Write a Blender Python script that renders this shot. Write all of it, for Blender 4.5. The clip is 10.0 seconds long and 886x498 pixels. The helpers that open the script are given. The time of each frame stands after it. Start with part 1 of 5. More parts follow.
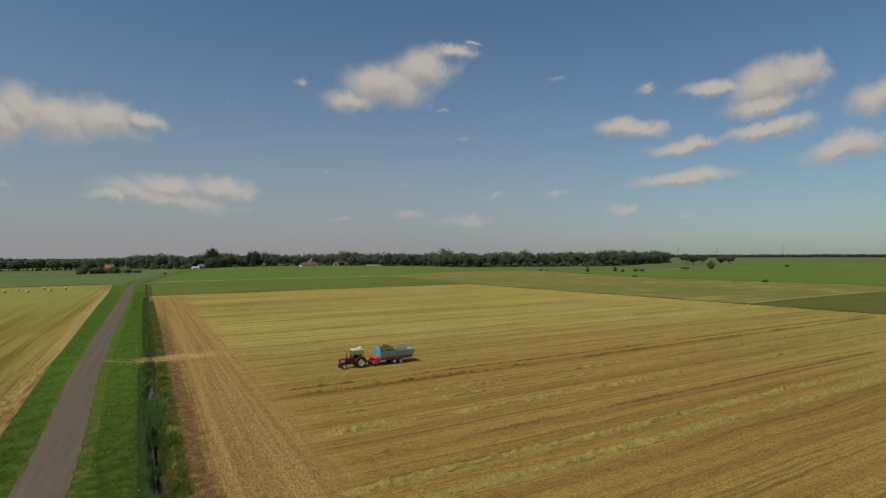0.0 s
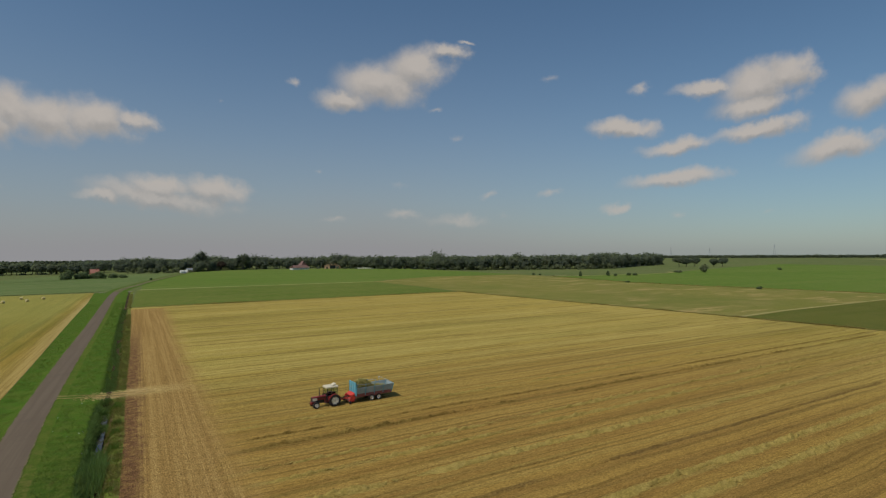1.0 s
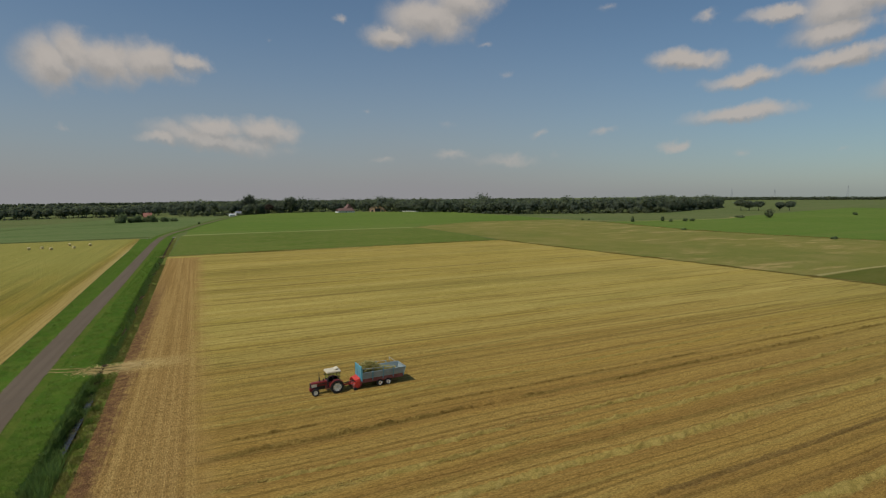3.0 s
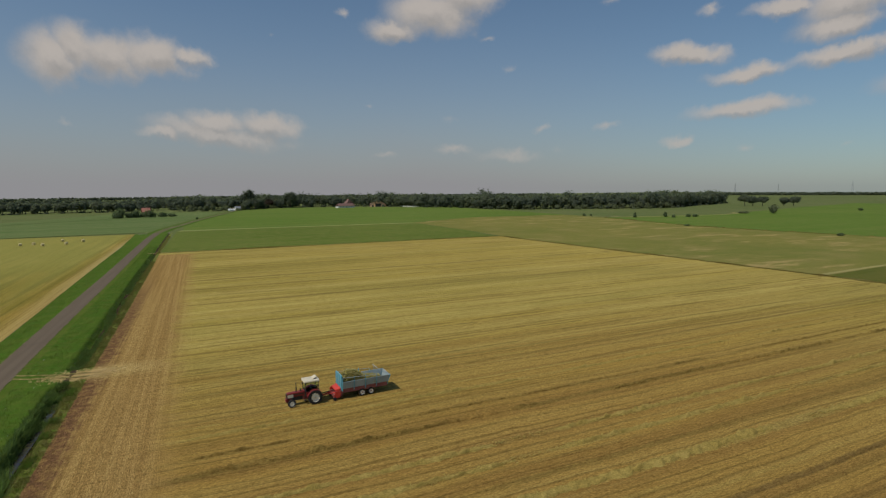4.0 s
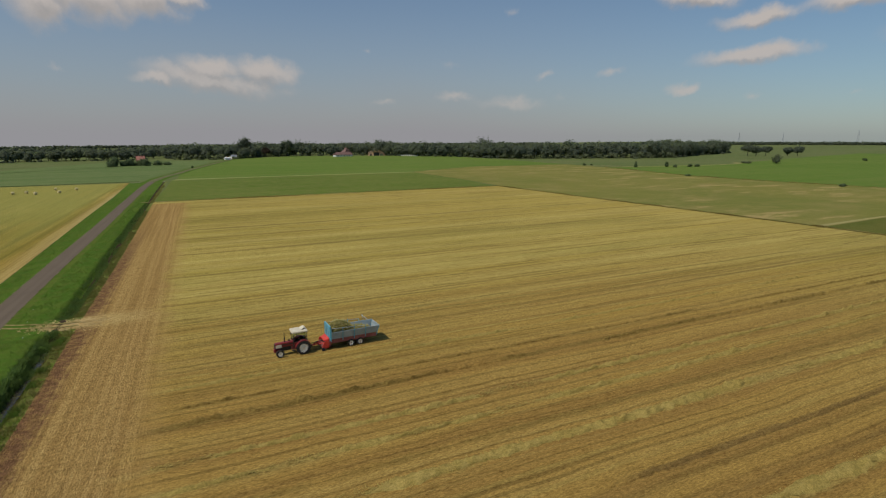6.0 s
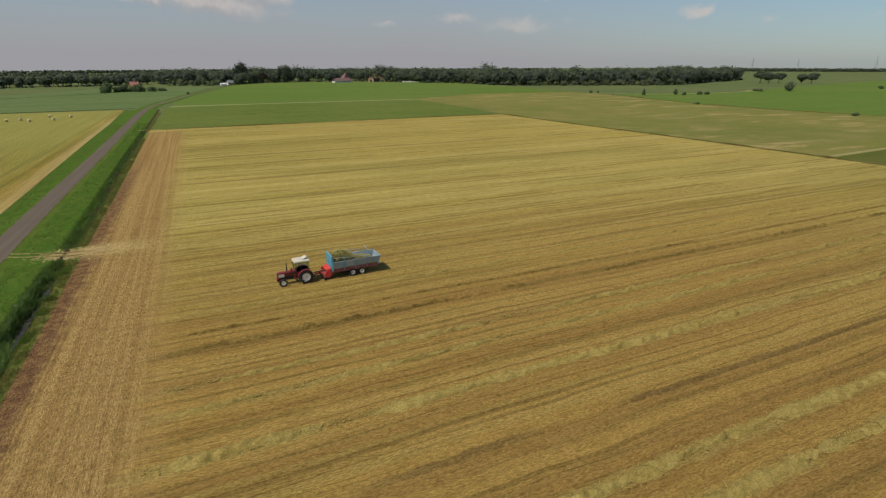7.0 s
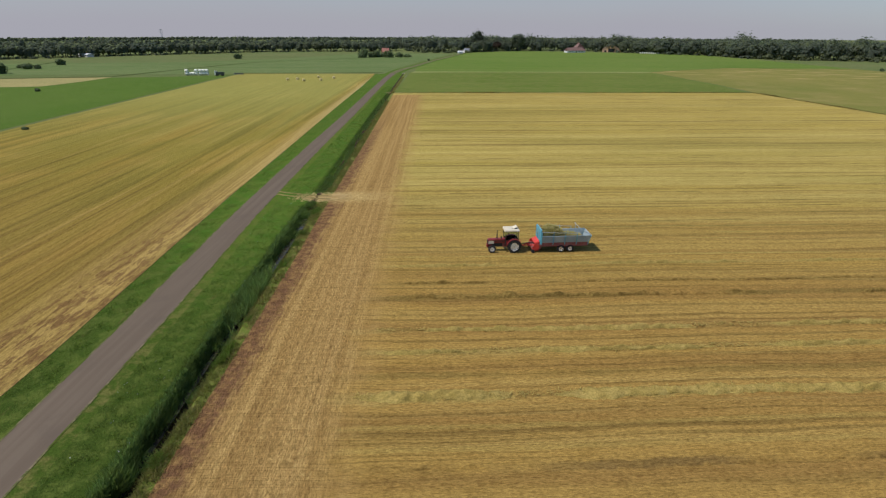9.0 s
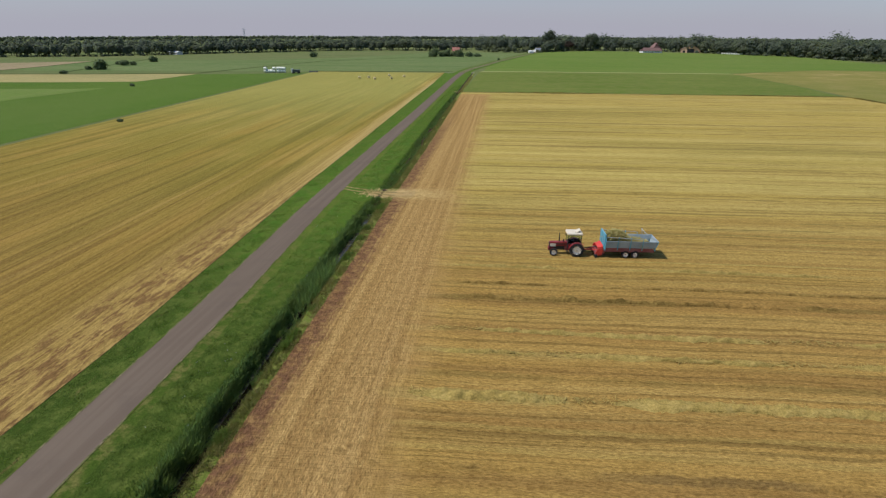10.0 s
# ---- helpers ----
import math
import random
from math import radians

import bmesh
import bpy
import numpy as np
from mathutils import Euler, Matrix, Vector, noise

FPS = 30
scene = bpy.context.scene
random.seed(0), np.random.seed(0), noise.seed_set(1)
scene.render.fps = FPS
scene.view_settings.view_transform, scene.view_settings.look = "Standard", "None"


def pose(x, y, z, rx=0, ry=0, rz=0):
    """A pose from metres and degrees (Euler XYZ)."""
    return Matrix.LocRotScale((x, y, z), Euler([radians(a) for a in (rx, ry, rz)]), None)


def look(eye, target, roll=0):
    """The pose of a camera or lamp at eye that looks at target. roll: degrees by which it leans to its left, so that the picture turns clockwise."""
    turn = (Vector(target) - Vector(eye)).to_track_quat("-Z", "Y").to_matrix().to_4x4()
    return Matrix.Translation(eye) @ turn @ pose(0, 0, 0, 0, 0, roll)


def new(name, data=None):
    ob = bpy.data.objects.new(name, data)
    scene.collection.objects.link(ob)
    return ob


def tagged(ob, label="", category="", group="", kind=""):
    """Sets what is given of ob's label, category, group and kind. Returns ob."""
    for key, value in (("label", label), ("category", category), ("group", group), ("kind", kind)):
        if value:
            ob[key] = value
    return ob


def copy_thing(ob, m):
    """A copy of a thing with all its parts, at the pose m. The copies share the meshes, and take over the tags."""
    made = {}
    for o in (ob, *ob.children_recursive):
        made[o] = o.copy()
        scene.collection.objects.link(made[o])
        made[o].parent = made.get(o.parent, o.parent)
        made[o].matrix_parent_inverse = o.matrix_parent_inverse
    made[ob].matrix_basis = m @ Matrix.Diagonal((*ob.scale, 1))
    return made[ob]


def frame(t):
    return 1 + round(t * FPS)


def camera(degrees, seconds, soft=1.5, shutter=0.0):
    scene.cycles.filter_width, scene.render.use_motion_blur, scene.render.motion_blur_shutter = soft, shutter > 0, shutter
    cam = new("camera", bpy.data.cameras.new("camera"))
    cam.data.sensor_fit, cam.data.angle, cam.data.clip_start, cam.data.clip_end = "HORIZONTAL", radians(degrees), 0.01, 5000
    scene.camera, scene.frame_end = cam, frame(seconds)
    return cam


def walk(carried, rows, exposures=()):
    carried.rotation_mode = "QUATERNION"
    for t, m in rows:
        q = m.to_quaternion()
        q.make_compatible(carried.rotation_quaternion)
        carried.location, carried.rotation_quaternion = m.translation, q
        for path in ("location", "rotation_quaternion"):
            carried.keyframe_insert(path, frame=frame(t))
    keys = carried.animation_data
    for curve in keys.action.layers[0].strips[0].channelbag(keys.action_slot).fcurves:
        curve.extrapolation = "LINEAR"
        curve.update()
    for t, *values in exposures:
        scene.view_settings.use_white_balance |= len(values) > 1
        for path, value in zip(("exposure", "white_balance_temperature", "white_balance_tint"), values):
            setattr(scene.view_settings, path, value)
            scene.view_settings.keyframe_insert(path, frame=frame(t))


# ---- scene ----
cam = camera(78.1, 10.0, soft=1.25)
PATH = [
    (0, (3.308, -3.198, 17.504), (4.316, -1.47, 17.519), -0.3),
    (0.5, (5.535, -1.093, 19.421), (6.552, 0.629, 19.436), -0.4),
    (1, (7.985, 1.071, 21.609), (9.013, 2.786, 21.623), -0.4),
    (1.5, (10.523, 3.311, 23.116), (11.56, 5.021, 23.131), -0.5),
    (2, (13.01, 5.672, 23.994), (14.014, 7.402, 24.007), -0.6),
    (2.5, (15.352, 7.864, 24.13), (16.26, 9.641, 24.008), -0.5),
    (2.7, (16.351, 8.884, 24.388), (17.228, 10.673, 24.209), -0.5),
    (4, (21.584, 13.831, 24.741), (22.443, 15.624, 24.522), -0.4),
    (4.5, (22.542, 14.531, 24.764), (23.408, 16.32, 24.544), -0.4),
    (5, (22.952, 14.571, 24.678), (23.809, 16.356, 24.39), -0.4),
    (6.5, (23.423, 14.573, 24.563), (24.257, 16.321, 24.068), -0.2),
    (7, (23.501, 14.668, 24.566), (24.312, 16.379, 23.92), -0.1),
    (7.5, (23.529, 14.793, 24.756), (24.323, 16.476, 24.024), -0.1),
    (8, (23.288, 14.951, 24.749), (23.906, 16.706, 24.017), 0.0),
    (8.5, (23.155, 15.039, 24.746), (23.536, 16.859, 24.01), 0.2),
    (9, (23.138, 15.148, 24.662), (23.226, 17.004, 23.921), 0.25),
    (9.5, (23.24, 14.998, 24.731), (23.173, 16.854, 23.987), 0.3),
    (10, (23.245, 15.015, 24.674), (23.109, 16.867, 23.93), 0.3),
]
walk(cam, [(t, look(eye, target, roll)) for t, eye, target, roll in PATH], exposures=[(0.0, -0.30, 6500, 8.5), (2.5, -0.38, 6500, 9.0), (4.5, -0.36, 6500, 9.5), (6.5, -0.20, 6440, 11.5), (7.5, 0.0, 6400, 12.5), (8.5, 0.08, 6230, 14.0), (10.0, 0.20, 6000, 17.0)])


# ---- world, sun ----
SUN_EL, SUN_AZ = 56.0, 192.0  # height, and the side it shines from, degrees from +x
sun = new("sun", bpy.data.lights.new("sun", "SUN"))
sun.data.energy, sun.data.angle, sun.data.color = 3.6, radians(0.6), (1.0, 0.95, 0.86)
sun_dir = Vector((math.cos(radians(SUN_EL)) * math.cos(radians(SUN_AZ)), math.cos(radians(SUN_EL)) * math.sin(radians(SUN_AZ)), math.sin(radians(SUN_EL))))
sun.matrix_world = look(sun_dir * 100, (0, 0, 0))


class Nodes:
    """A short way to write node trees."""

    def __init__(self, tree):
        self.tree = tree

    def add(self, kind, out=0, operation=None, use_clamp=False, **given):
        node = self.tree.nodes.new(kind)
        if operation:
            node.operation = operation
        if use_clamp:
            node.use_clamp = True
        for key, value in given.items():
            self.plug(value, node.inputs[int(key[2:])])
        return node.outputs[out]

    def plug(self, value, socket):
        if isinstance(value, bpy.types.NodeSocket):
            self.tree.links.new(value, socket)
        else:
            socket.default_value = value

    def math(self, op, a, b=0.0, c=0.0, clamp=False):
        return self.add("ShaderNodeMath", operation=op, use_clamp=clamp, i_0=a, i_1=b, i_2=c)

    def vec(self, op, a, b=(0, 0, 0), out=0):
        return self.add("ShaderNodeVectorMath", out, operation=op, i_0=a, i_1=b)

    def mad(self, a, b, c):
        return self.add("ShaderNodeVectorMath", operation="MULTIPLY_ADD", i_0=a, i_1=b, i_2=c)

    def noise(self, where, scale, detail=3.0, rough=0.55, out=0):
        return self.add("ShaderNodeTexNoise", out, i_0=where, i_2=scale, i_3=detail, i_4=rough)

    def mix(self, f, a, b, blend="MIX"):
        node = self.tree.nodes.new("ShaderNodeMix")
        node.data_type, node.blend_type, node.clamp_factor = "RGBA", blend, True
        for socket, value in ((node.inputs[0], f), (node.inputs[6], a), (node.inputs[7], b)):
            if not isinstance(value, bpy.types.NodeSocket) and not isinstance(value, (int, float)):
                value = (*value[:3], 1)
            self.plug(value, socket)
        return node.outputs[2]

    def step(self, v, low, high):
        node = self.tree.nodes.new("ShaderNodeMapRange")
        node.interpolation_type = "SMOOTHSTEP"
        for socket, value in zip(node.inputs, (v, low, high, 0.0, 1.0)):
            self.plug(value, socket)
        return node.outputs[0]

    def xyz(self, v):
        node = self.tree.nodes.new("ShaderNodeSeparateXYZ")
        self.plug(v, node.inputs[0])
        return node.outputs

    def join(self, x, y, z):
        return self.add("ShaderNodeCombineXYZ", i_0=x, i_1=y, i_2=z)


def build_world():
    world = bpy.data.worlds.new("sky")
    scene.world = world
    world.use_nodes = True
    world.node_tree.nodes.clear()
    n = Nodes(world.node_tree)
    way = n.add("ShaderNodeTexCoord", 0)
    sky = n.tree.nodes.new("ShaderNodeTexSky")
    sky.sky_type, sky.sun_disc, sky.sun_elevation, sky.sun_rotation = "NISHITA", False, radians(SUN_EL), radians(90 - SUN_AZ)
    sky.air_density, sky.dust_density, sky.ozone_density = 1.0, 0.5, 3.0
    blue = n.vec("MULTIPLY", sky.outputs[0], SKY_GAIN)
    up = n.xyz(way)[2]
    # the clouds lie on a flat chart in front of the walk: X to the right, Y up, in tangents
    ahead, right = Vector((0.503, 0.864, 0.0)), Vector((0.864, -0.503, 0.0))
    depth = n.math("MAXIMUM", n.vec("DOT_PRODUCT", way, ahead, 1), 0.02)
    chart = n.join(n.math("DIVIDE", n.vec("DOT_PRODUCT", way, right, 1), depth), n.math("DIVIDE", up, depth), 0.0)
    # cloud banks tilt a little more the further they lie to a side
    cx, cy, cz = n.xyz(chart)
    chart = n.join(cx, n.math("MULTIPLY_ADD", n.math("MULTIPLY", cx, cx), -0.15, cy), 0.0)
    bend = n.noise(chart, 11.0, 6.0, 0.62, 1)
    bent = n.mad(bend, (0.10, 0.06, 0.0), n.vec("ADD", chart, (-0.05, -0.03, 0.0)))
    nearest, above = None, None

    def puff(x, y, rx, ry, thin=0.0):
        nonlocal nearest, above
        y -= 0.15 * x * x
        top = n.vec("LENGTH", n.mad(bent, (1 / rx, 1 / ry, 0.0), (-x / rx, (0.014 - y) / ry, 0.0)), out=1)
        far = n.vec("LENGTH", n.mad(bent, (1 / rx, 1 / ry, 0.0), (-x / rx, -y / ry, 0.0)), out=1)
        if thin:
            far, top = n.math("ADD", far, thin), n.math("ADD", top, thin)
        nearest = far if nearest is None else n.math("SMOOTH_MIN", nearest, far, 0.25)
        above = top if above is None else n.math("SMOOTH_MIN", above, top, 0.25)

    # the long cloud in the middle
    puff(-0.165, 0.288, 0.052, 0.020), puff(-0.100, 0.312, 0.070, 0.036), puff(-0.035, 0.336, 0.056, 0.034), puff(0.022, 0.366, 0.034, 0.014), puff(0.058, 0.386, 0.026, 0.007, 0.5)
    puff(0.000, 0.268, 0.050, 0.012, 1.0)
    # the broad one
    puff(-0.820, 0.250, 0.060, 0.050), puff(-0.765, 0.264, 0.048, 0.044), puff(-0.700, 0.250, 0.075, 0.042), puff(-0.620, 0.245, 0.070, 0.036), puff(-0.550, 0.246, 0.048, 0.018, 0.2)
    # the low one
    puff(-0.605, 0.107, 0.060, 0.014, 0.25), puff(-0.500, 0.124, 0.060, 0.022), puff(-0.400, 0.118, 0.060, 0.022, 0.05), puff(-0.500, 0.104, 0.140, 0.022, 0.15)
    # the group to the other side
    puff(0.500, 0.300, 0.056, 0.014, 0.1), puff(0.600, 0.310, 0.072, 0.036), puff(0.655, 0.326, 0.045, 0.030), puff(0.600, 0.274, 0.072, 0.020), puff(0.600, 0.227, 0.080, 0.017)
    puff(0.345, 0.227, 0.055, 0.016), puff(0.450, 0.198, 0.062, 0.015), puff(0.745, 0.193, 0.085, 0.024), puff(0.810, 0.288, 0.065, 0.032, 0.1)
    puff(0.440, 0.133, 0.085, 0.015, 0.05), puff(0.337, 0.080, 0.034, 0.009, 0.4), puff(0.450, 0.068, 0.040, 0.014, 0.9)
    # scraps
    puff(-0.260, 0.313, 0.030, 0.014, 0.7), puff(0.200, 0.324, 0.040, 0.020, 1.0), puff(0.377, 0.299, 0.036, 0.016, 0.75), puff(-0.385, 0.285, 0.030, 0.020, 1.1)
    puff(0.034, 0.214, 0.034, 0.020, 1.05), puff(0.090, 0.100, 0.026, 0.018, 0.9), puff(0.210, 0.109, 0.050, 0.014, 0.85), puff(-0.199, 0.144, 0.034, 0.012, 1.0)
    puff(-0.070, 0.122, 0.075, 0.028, 1.1), puff(-0.185, 0.062, 0.070, 0.014, 0.95), puff(-0.060, 0.068, 0.050, 0.013, 0.75), puff(0.040, 0.060, 0.140, 0.020, 0.8)
    puff(0.610, 0.068, 0.045, 0.014, 1.05), puff(-0.800, 0.130, 0.045, 0.018, 1.05)
    ragged = n.math("MULTIPLY_ADD", n.noise(chart, 22.0, 3.0, 0.5), 0.7, -0.35)
    body = n.math("ADD", nearest, ragged)
    cover = n.math("MULTIPLY", n.step(body, 1.48, 0.42), n.step(n.vec("DOT_PRODUCT", way, ahead, 1), 0.05, 0.2))
    # fainter fair-weather clouds over the rest of the sky
    wide = n.noise(n.mad(way, (1, 1, 2.4), (3.1, 0.7, 0.2)), 2.6, 6.0, 0.6)
    rest = n.math("MULTIPLY", n.step(wide, 0.56, 0.72), n.step(up, 0.42, 0.6))
    cover = n.math("MAXIMUM", n.math("MULTIPLY", cover, 0.93), n.math("MULTIPLY", rest, 0.7))
    lit = n.step(n.math("ADD", n.math("MULTIPLY", n.math("SUBTRACT", above, nearest), 0.9), n.math("MULTIPLY_ADD", n.noise(chart, 20.0, 4.0, 0.6), 1.1, -0.55)), -0.55, 0.45)
    cloud = n.mix(lit, CLOUD_SHADE, CLOUD_LIGHT)
    # haze: thick at the skyline, gone overhead
    haze = n.math("POWER", n.math("SUBTRACT", 1.0, n.math("ABSOLUTE", up), clamp=True), 5.5)
    haze = n.math("MULTIPLY", haze, n.math("MULTIPLY_ADD", n.step(n.vec("DOT_PRODUCT", way, right, 1), -0.2, 0.75), -0.58, 1.0))
    veil = n.math("MULTIPLY", n.noise(n.mad(way, (1, 1, 3), (0, 0, 0)), 3.0, 4.0, 0.6), 0.22)
    air = n.mix(n.math("ADD", n.math("MULTIPLY", haze, 0.93), n.math("MULTIPLY", veil, haze), clamp=True), blue, HAZE)
    low = n.step(up, 0.0, 0.16)
    shown = n.mix(n.math("MULTIPLY", cover, n.math("MULTIPLY_ADD", low, 0.45, 0.55)), air, cloud)
    back = n.add("ShaderNodeBackground", i_0=shown, i_1=1.0)
    out = world.node_tree.nodes.new("ShaderNodeOutputWorld")
    world.node_tree.links.new(back, out.inputs[0])


SKY_GAIN = (0.0725, 0.0895, 0.0935)
HAZE, CLOUD_LIGHT, CLOUD_SHADE = (0.352, 0.348, 0.364), (0.61, 0.55, 0.50), (0.42, 0.395, 0.375)
build_world()


# ---- materials ----
def material(name, rough=0.9, metal=0.0, spec=0.3):
    mat = bpy.data.materials.new(name)
    mat.use_nodes = True
    bsdf = mat.node_tree.nodes["Principled BSDF"]
    bsdf.inputs["Roughness"].default_value, bsdf.inputs["Metallic"].default_value = rough, metal
    bsdf.inputs["Specular IOR Level"].default_value = spec
    return mat, Nodes(mat.node_tree), bsdf


def bump(n, bsdf, height, strength, distance):
    n.plug(bump_node(n, height, strength, distance), bsdf.inputs["Normal"])


def bump_node(n, height, strength, distance):
    node = n.tree.nodes.new("ShaderNodeBump")
    node.inputs["Strength"].default_value, node.inputs["Distance"].default_value = strength, distance
    n.plug(height, node.inputs["Height"])
    return node.outputs[0]


def place(n):
    return n.add("ShaderNodeNewGeometry", 0)


def plain(name, a, b, scale=3.0, rough=0.6, metal=0.0, fine=30.0, spec=0.4, depth=0.0):
    """Two colours mixed by coarse and fine noise."""
    mat, n, bsdf = material(name, rough, metal, spec)
    p = n.add("ShaderNodeTexCoord", 3)
    f = n.math("ADD", n.math("MULTIPLY", n.noise(p, scale, 4.0), 0.7), n.math("MULTIPLY", n.noise(p, fine, 3.0), 0.3))
    n.plug(n.mix(n.step(f, 0.35, 0.65), a, b), bsdf.inputs["Base Color"])
    if depth:
        bump(n, bsdf, n.noise(p, fine, 4.0), 0.5, depth)
    return mat


def grassy(name, a, b, c, big=0.05, mid=0.6, lines=None, patchy=0.5, uncut=None, foot=None, streaks=None):
    """Grass or crop: drifts tens of metres wide, tufts, fine grain; lines: how strongly mowing lanes along x show."""
    mat, n, bsdf = material(name, 1.0, 0.0, 0.04)
    p = place(n)
    col = n.mix(n.step(n.noise(p, big, 4.0), 0.35, 0.65), a, b)
    col = n.mix(n.math("MULTIPLY", n.step(n.noise(p, mid, 4.0, 0.65), 0.42, 0.68), patchy), col, c)
    if uncut:  # before the field entrance the grass is darker and patchier
        x, y, z = n.xyz(p)
        here = n.step(n.math("ADD", y, n.math("MULTIPLY_ADD", n.noise(p, 0.25, 4.0, 0.65), 50.0, -25.0)), 92.0, 50.0)
        col = n.mix(n.math("MULTIPLY", here, 0.85), col, n.mix(n.step(n.noise(p, 0.7, 4.0, 0.65), 0.42, 0.62), uncut, c))
    if uncut:  # bare worn spots
        worn = n.math("MULTIPLY", here, n.step(n.noise(n.vec("MULTIPLY", p, (0.9, 0.22, 0)), 1.0, 4.0, 0.6), 0.62, 0.72))
        col = n.mix(n.math("MULTIPLY", worn, 0.6), col, (0.130, 0.088, 0.036))
    if lines:
        lane = n.noise(n.vec("MULTIPLY", p, lines), 1.0, 3.0)
        col = n.mix(n.math("MULTIPLY", n.step(lane, 0.4, 0.65), 0.45), col, c)
    if streaks:  # dried-out tan streaks
        x, y, z = n.xyz(p)
        dry = n.math("MULTIPLY", n.step(n.noise(n.vec("MULTIPLY", p, (0.035, 0.10, 0)), 1.0, 5.0, 0.68), 0.50, 0.66), n.step(n.noise(p, 0.012, 2.0), 0.40, 0.55))
        col = n.mix(n.math("MULTIPLY", dry, 0.8), col, streaks)
    if foot:  # bare wet soil where the bank meets the ditch
        x, y, z = n.xyz(p)
        low = n.step(n.math("ADD", z, n.math("MULTIPLY_ADD", n.noise(p, 0.8, 4.0, 0.65), 0.9, -0.45)), -0.22, -0.50)
        col = n.mix(n.math("MULTIPLY", low, 0.92), col, foot)
    grain = n.noise(p, 7.0, 3.0, 0.7)
    col = n.mix(n.math("MULTIPLY", n.step(grain, 0.45, 0.6), 0.5), col, n.vec("MULTIPLY", col, (0.58, 0.62, 0.52)))
    col = n.mix(n.math("MULTIPLY", n.step(grain, 0.46, 0.36), 0.35), col, n.vec("MULTIPLY", col, (1.4, 1.35, 1.3)))
    n.plug(col, bsdf.inputs["Base Color"])
    bump(n, bsdf, n.math("ADD", n.noise(p, 6.0, 4.0, 0.7), n.noise(p, 1.2, 2.0)), 0.8, 0.12)
    return mat


def stubble(name):
    """Cut straw: drill lanes along the field, paler rows, greenish regrowth, bare brown soil at the edge."""
    mat, n, bsdf = material(name, 1.0, 0.0, 0.04)
    p = place(n)
    x, y, z = n.xyz(p)
    q = p
    wob = n.math("MULTIPLY_ADD", n.noise(n.vec("MULTIPLY", q, (0.05, 0.05, 0)), 1.0, 3.0), 2.0, -1.0)
    qx, qy, qz = n.xyz(q)
    q = n.join(qx, n.math("ADD", qy, wob), 0.0)
    gold, tan = (0.436, 0.335, 0.076), (0.486, 0.380, 0.106)
    olive = (0.205, 0.175, 0.035)
    wide = n.noise(n.vec("MULTIPLY", q, (0.003, 0.16, 0)), 1.0, 3.0, 0.6)
    band = n.noise(n.vec("MULTIPLY", q, (0.006, 0.55, 0)), 1.0, 4.0, 0.65)
    line = n.noise(n.vec("MULTIPLY", q, (0.015, 2.2, 0)), 1.0, 3.0, 0.6)
    patch = n.noise(n.vec("MULTIPLY", q, (0.008, 0.04, 0)), 1.0, 4.0, 0.6)
    lay = n.vec("MULTIPLY", q, (0.42, 1.1, 0))
    # on the turning strip the straw lies along the edge
    turned = n.step(n.math("MULTIPLY_ADD", y, -0.035, x), 19.0, 14.0)
    other = n.vec("MULTIPLY", p, (1.15, 0.32, 0))
    pick = lambda size, rough: n.math("MULTIPLY_ADD", n.math("SUBTRACT", n.noise(other, size, 4.0, rough), n.noise(lay, size, 4.0, rough)), turned, n.noise(lay, size, 4.0, rough))
    tuft, grain = pick(2.2, 0.7), pick(6.5, 0.75)
    broad = n.noise(n.vec("MULTIPLY", q, (0.004, 0.27, 0)), 1.0, 2.0, 0.5)
    clod = n.noise(n.vec("MULTIPLY", q, (0.55, 1.0, 0)), 1.0, 4.0, 0.7)
    col = n.mix(n.step(wide, 0.36, 0.62), gold, tan)
    # darker and browner towards low y and low x
    thin = n.math("MULTIPLY", n.step(n.math("ADD", y, n.math("MULTIPLY", wide, 30.0)), 135.0, 72.0), n.step(x, 190.0, 60.0))
    col = n.mix(n.math("MULTIPLY", thin, 0.85), col, (0.362, 0.214, 0.054))
    col = n.mix(n.math("MULTIPLY", n.step(broad, 0.47, 0.60), n.math("MULTIPLY_ADD", thin, 0.30, 0.14)), col, (0.232, 0.126, 0.037))
    col = n.mix(n.math("MULTIPLY", n.step(broad, 0.46, 0.36), n.math("MULTIPLY_ADD", thin, -0.20, 0.45)), col, (0.400, 0.285, 0.083))
    col = n.mix(n.math("MULTIPLY", n.step(patch, 0.45, 0.68), n.math("MULTIPLY_ADD", thin, -0.4, 0.50)), col, olive)
    col = n.mix(n.math("MULTIPLY", n.step(band, 0.54, 0.70), 0.50), col, (0.150, 0.096, 0.026))
    col = n.mix(n.math("MULTIPLY", n.step(band, 0.45, 0.30), 0.40), col, (0.400, 0.300, 0.095))
    col = n.mix(n.math("MULTIPLY", n.step(line, 0.50, 0.66), 0.5), col, (0.130, 0.084, 0.023))
    ragged = n.math("MULTIPLY_ADD", n.noise(n.vec("MULTIPLY", p, (0.8, 1.1, 0)), 1.0, 4.0, 0.7), 2.0, -1.0)
    sway = n.math("MULTIPLY_ADD", n.noise(n.vec("MULTIPLY", p, (0.05, 0.0, 0)), 1.0, 2.0), 0.8, -0.4)

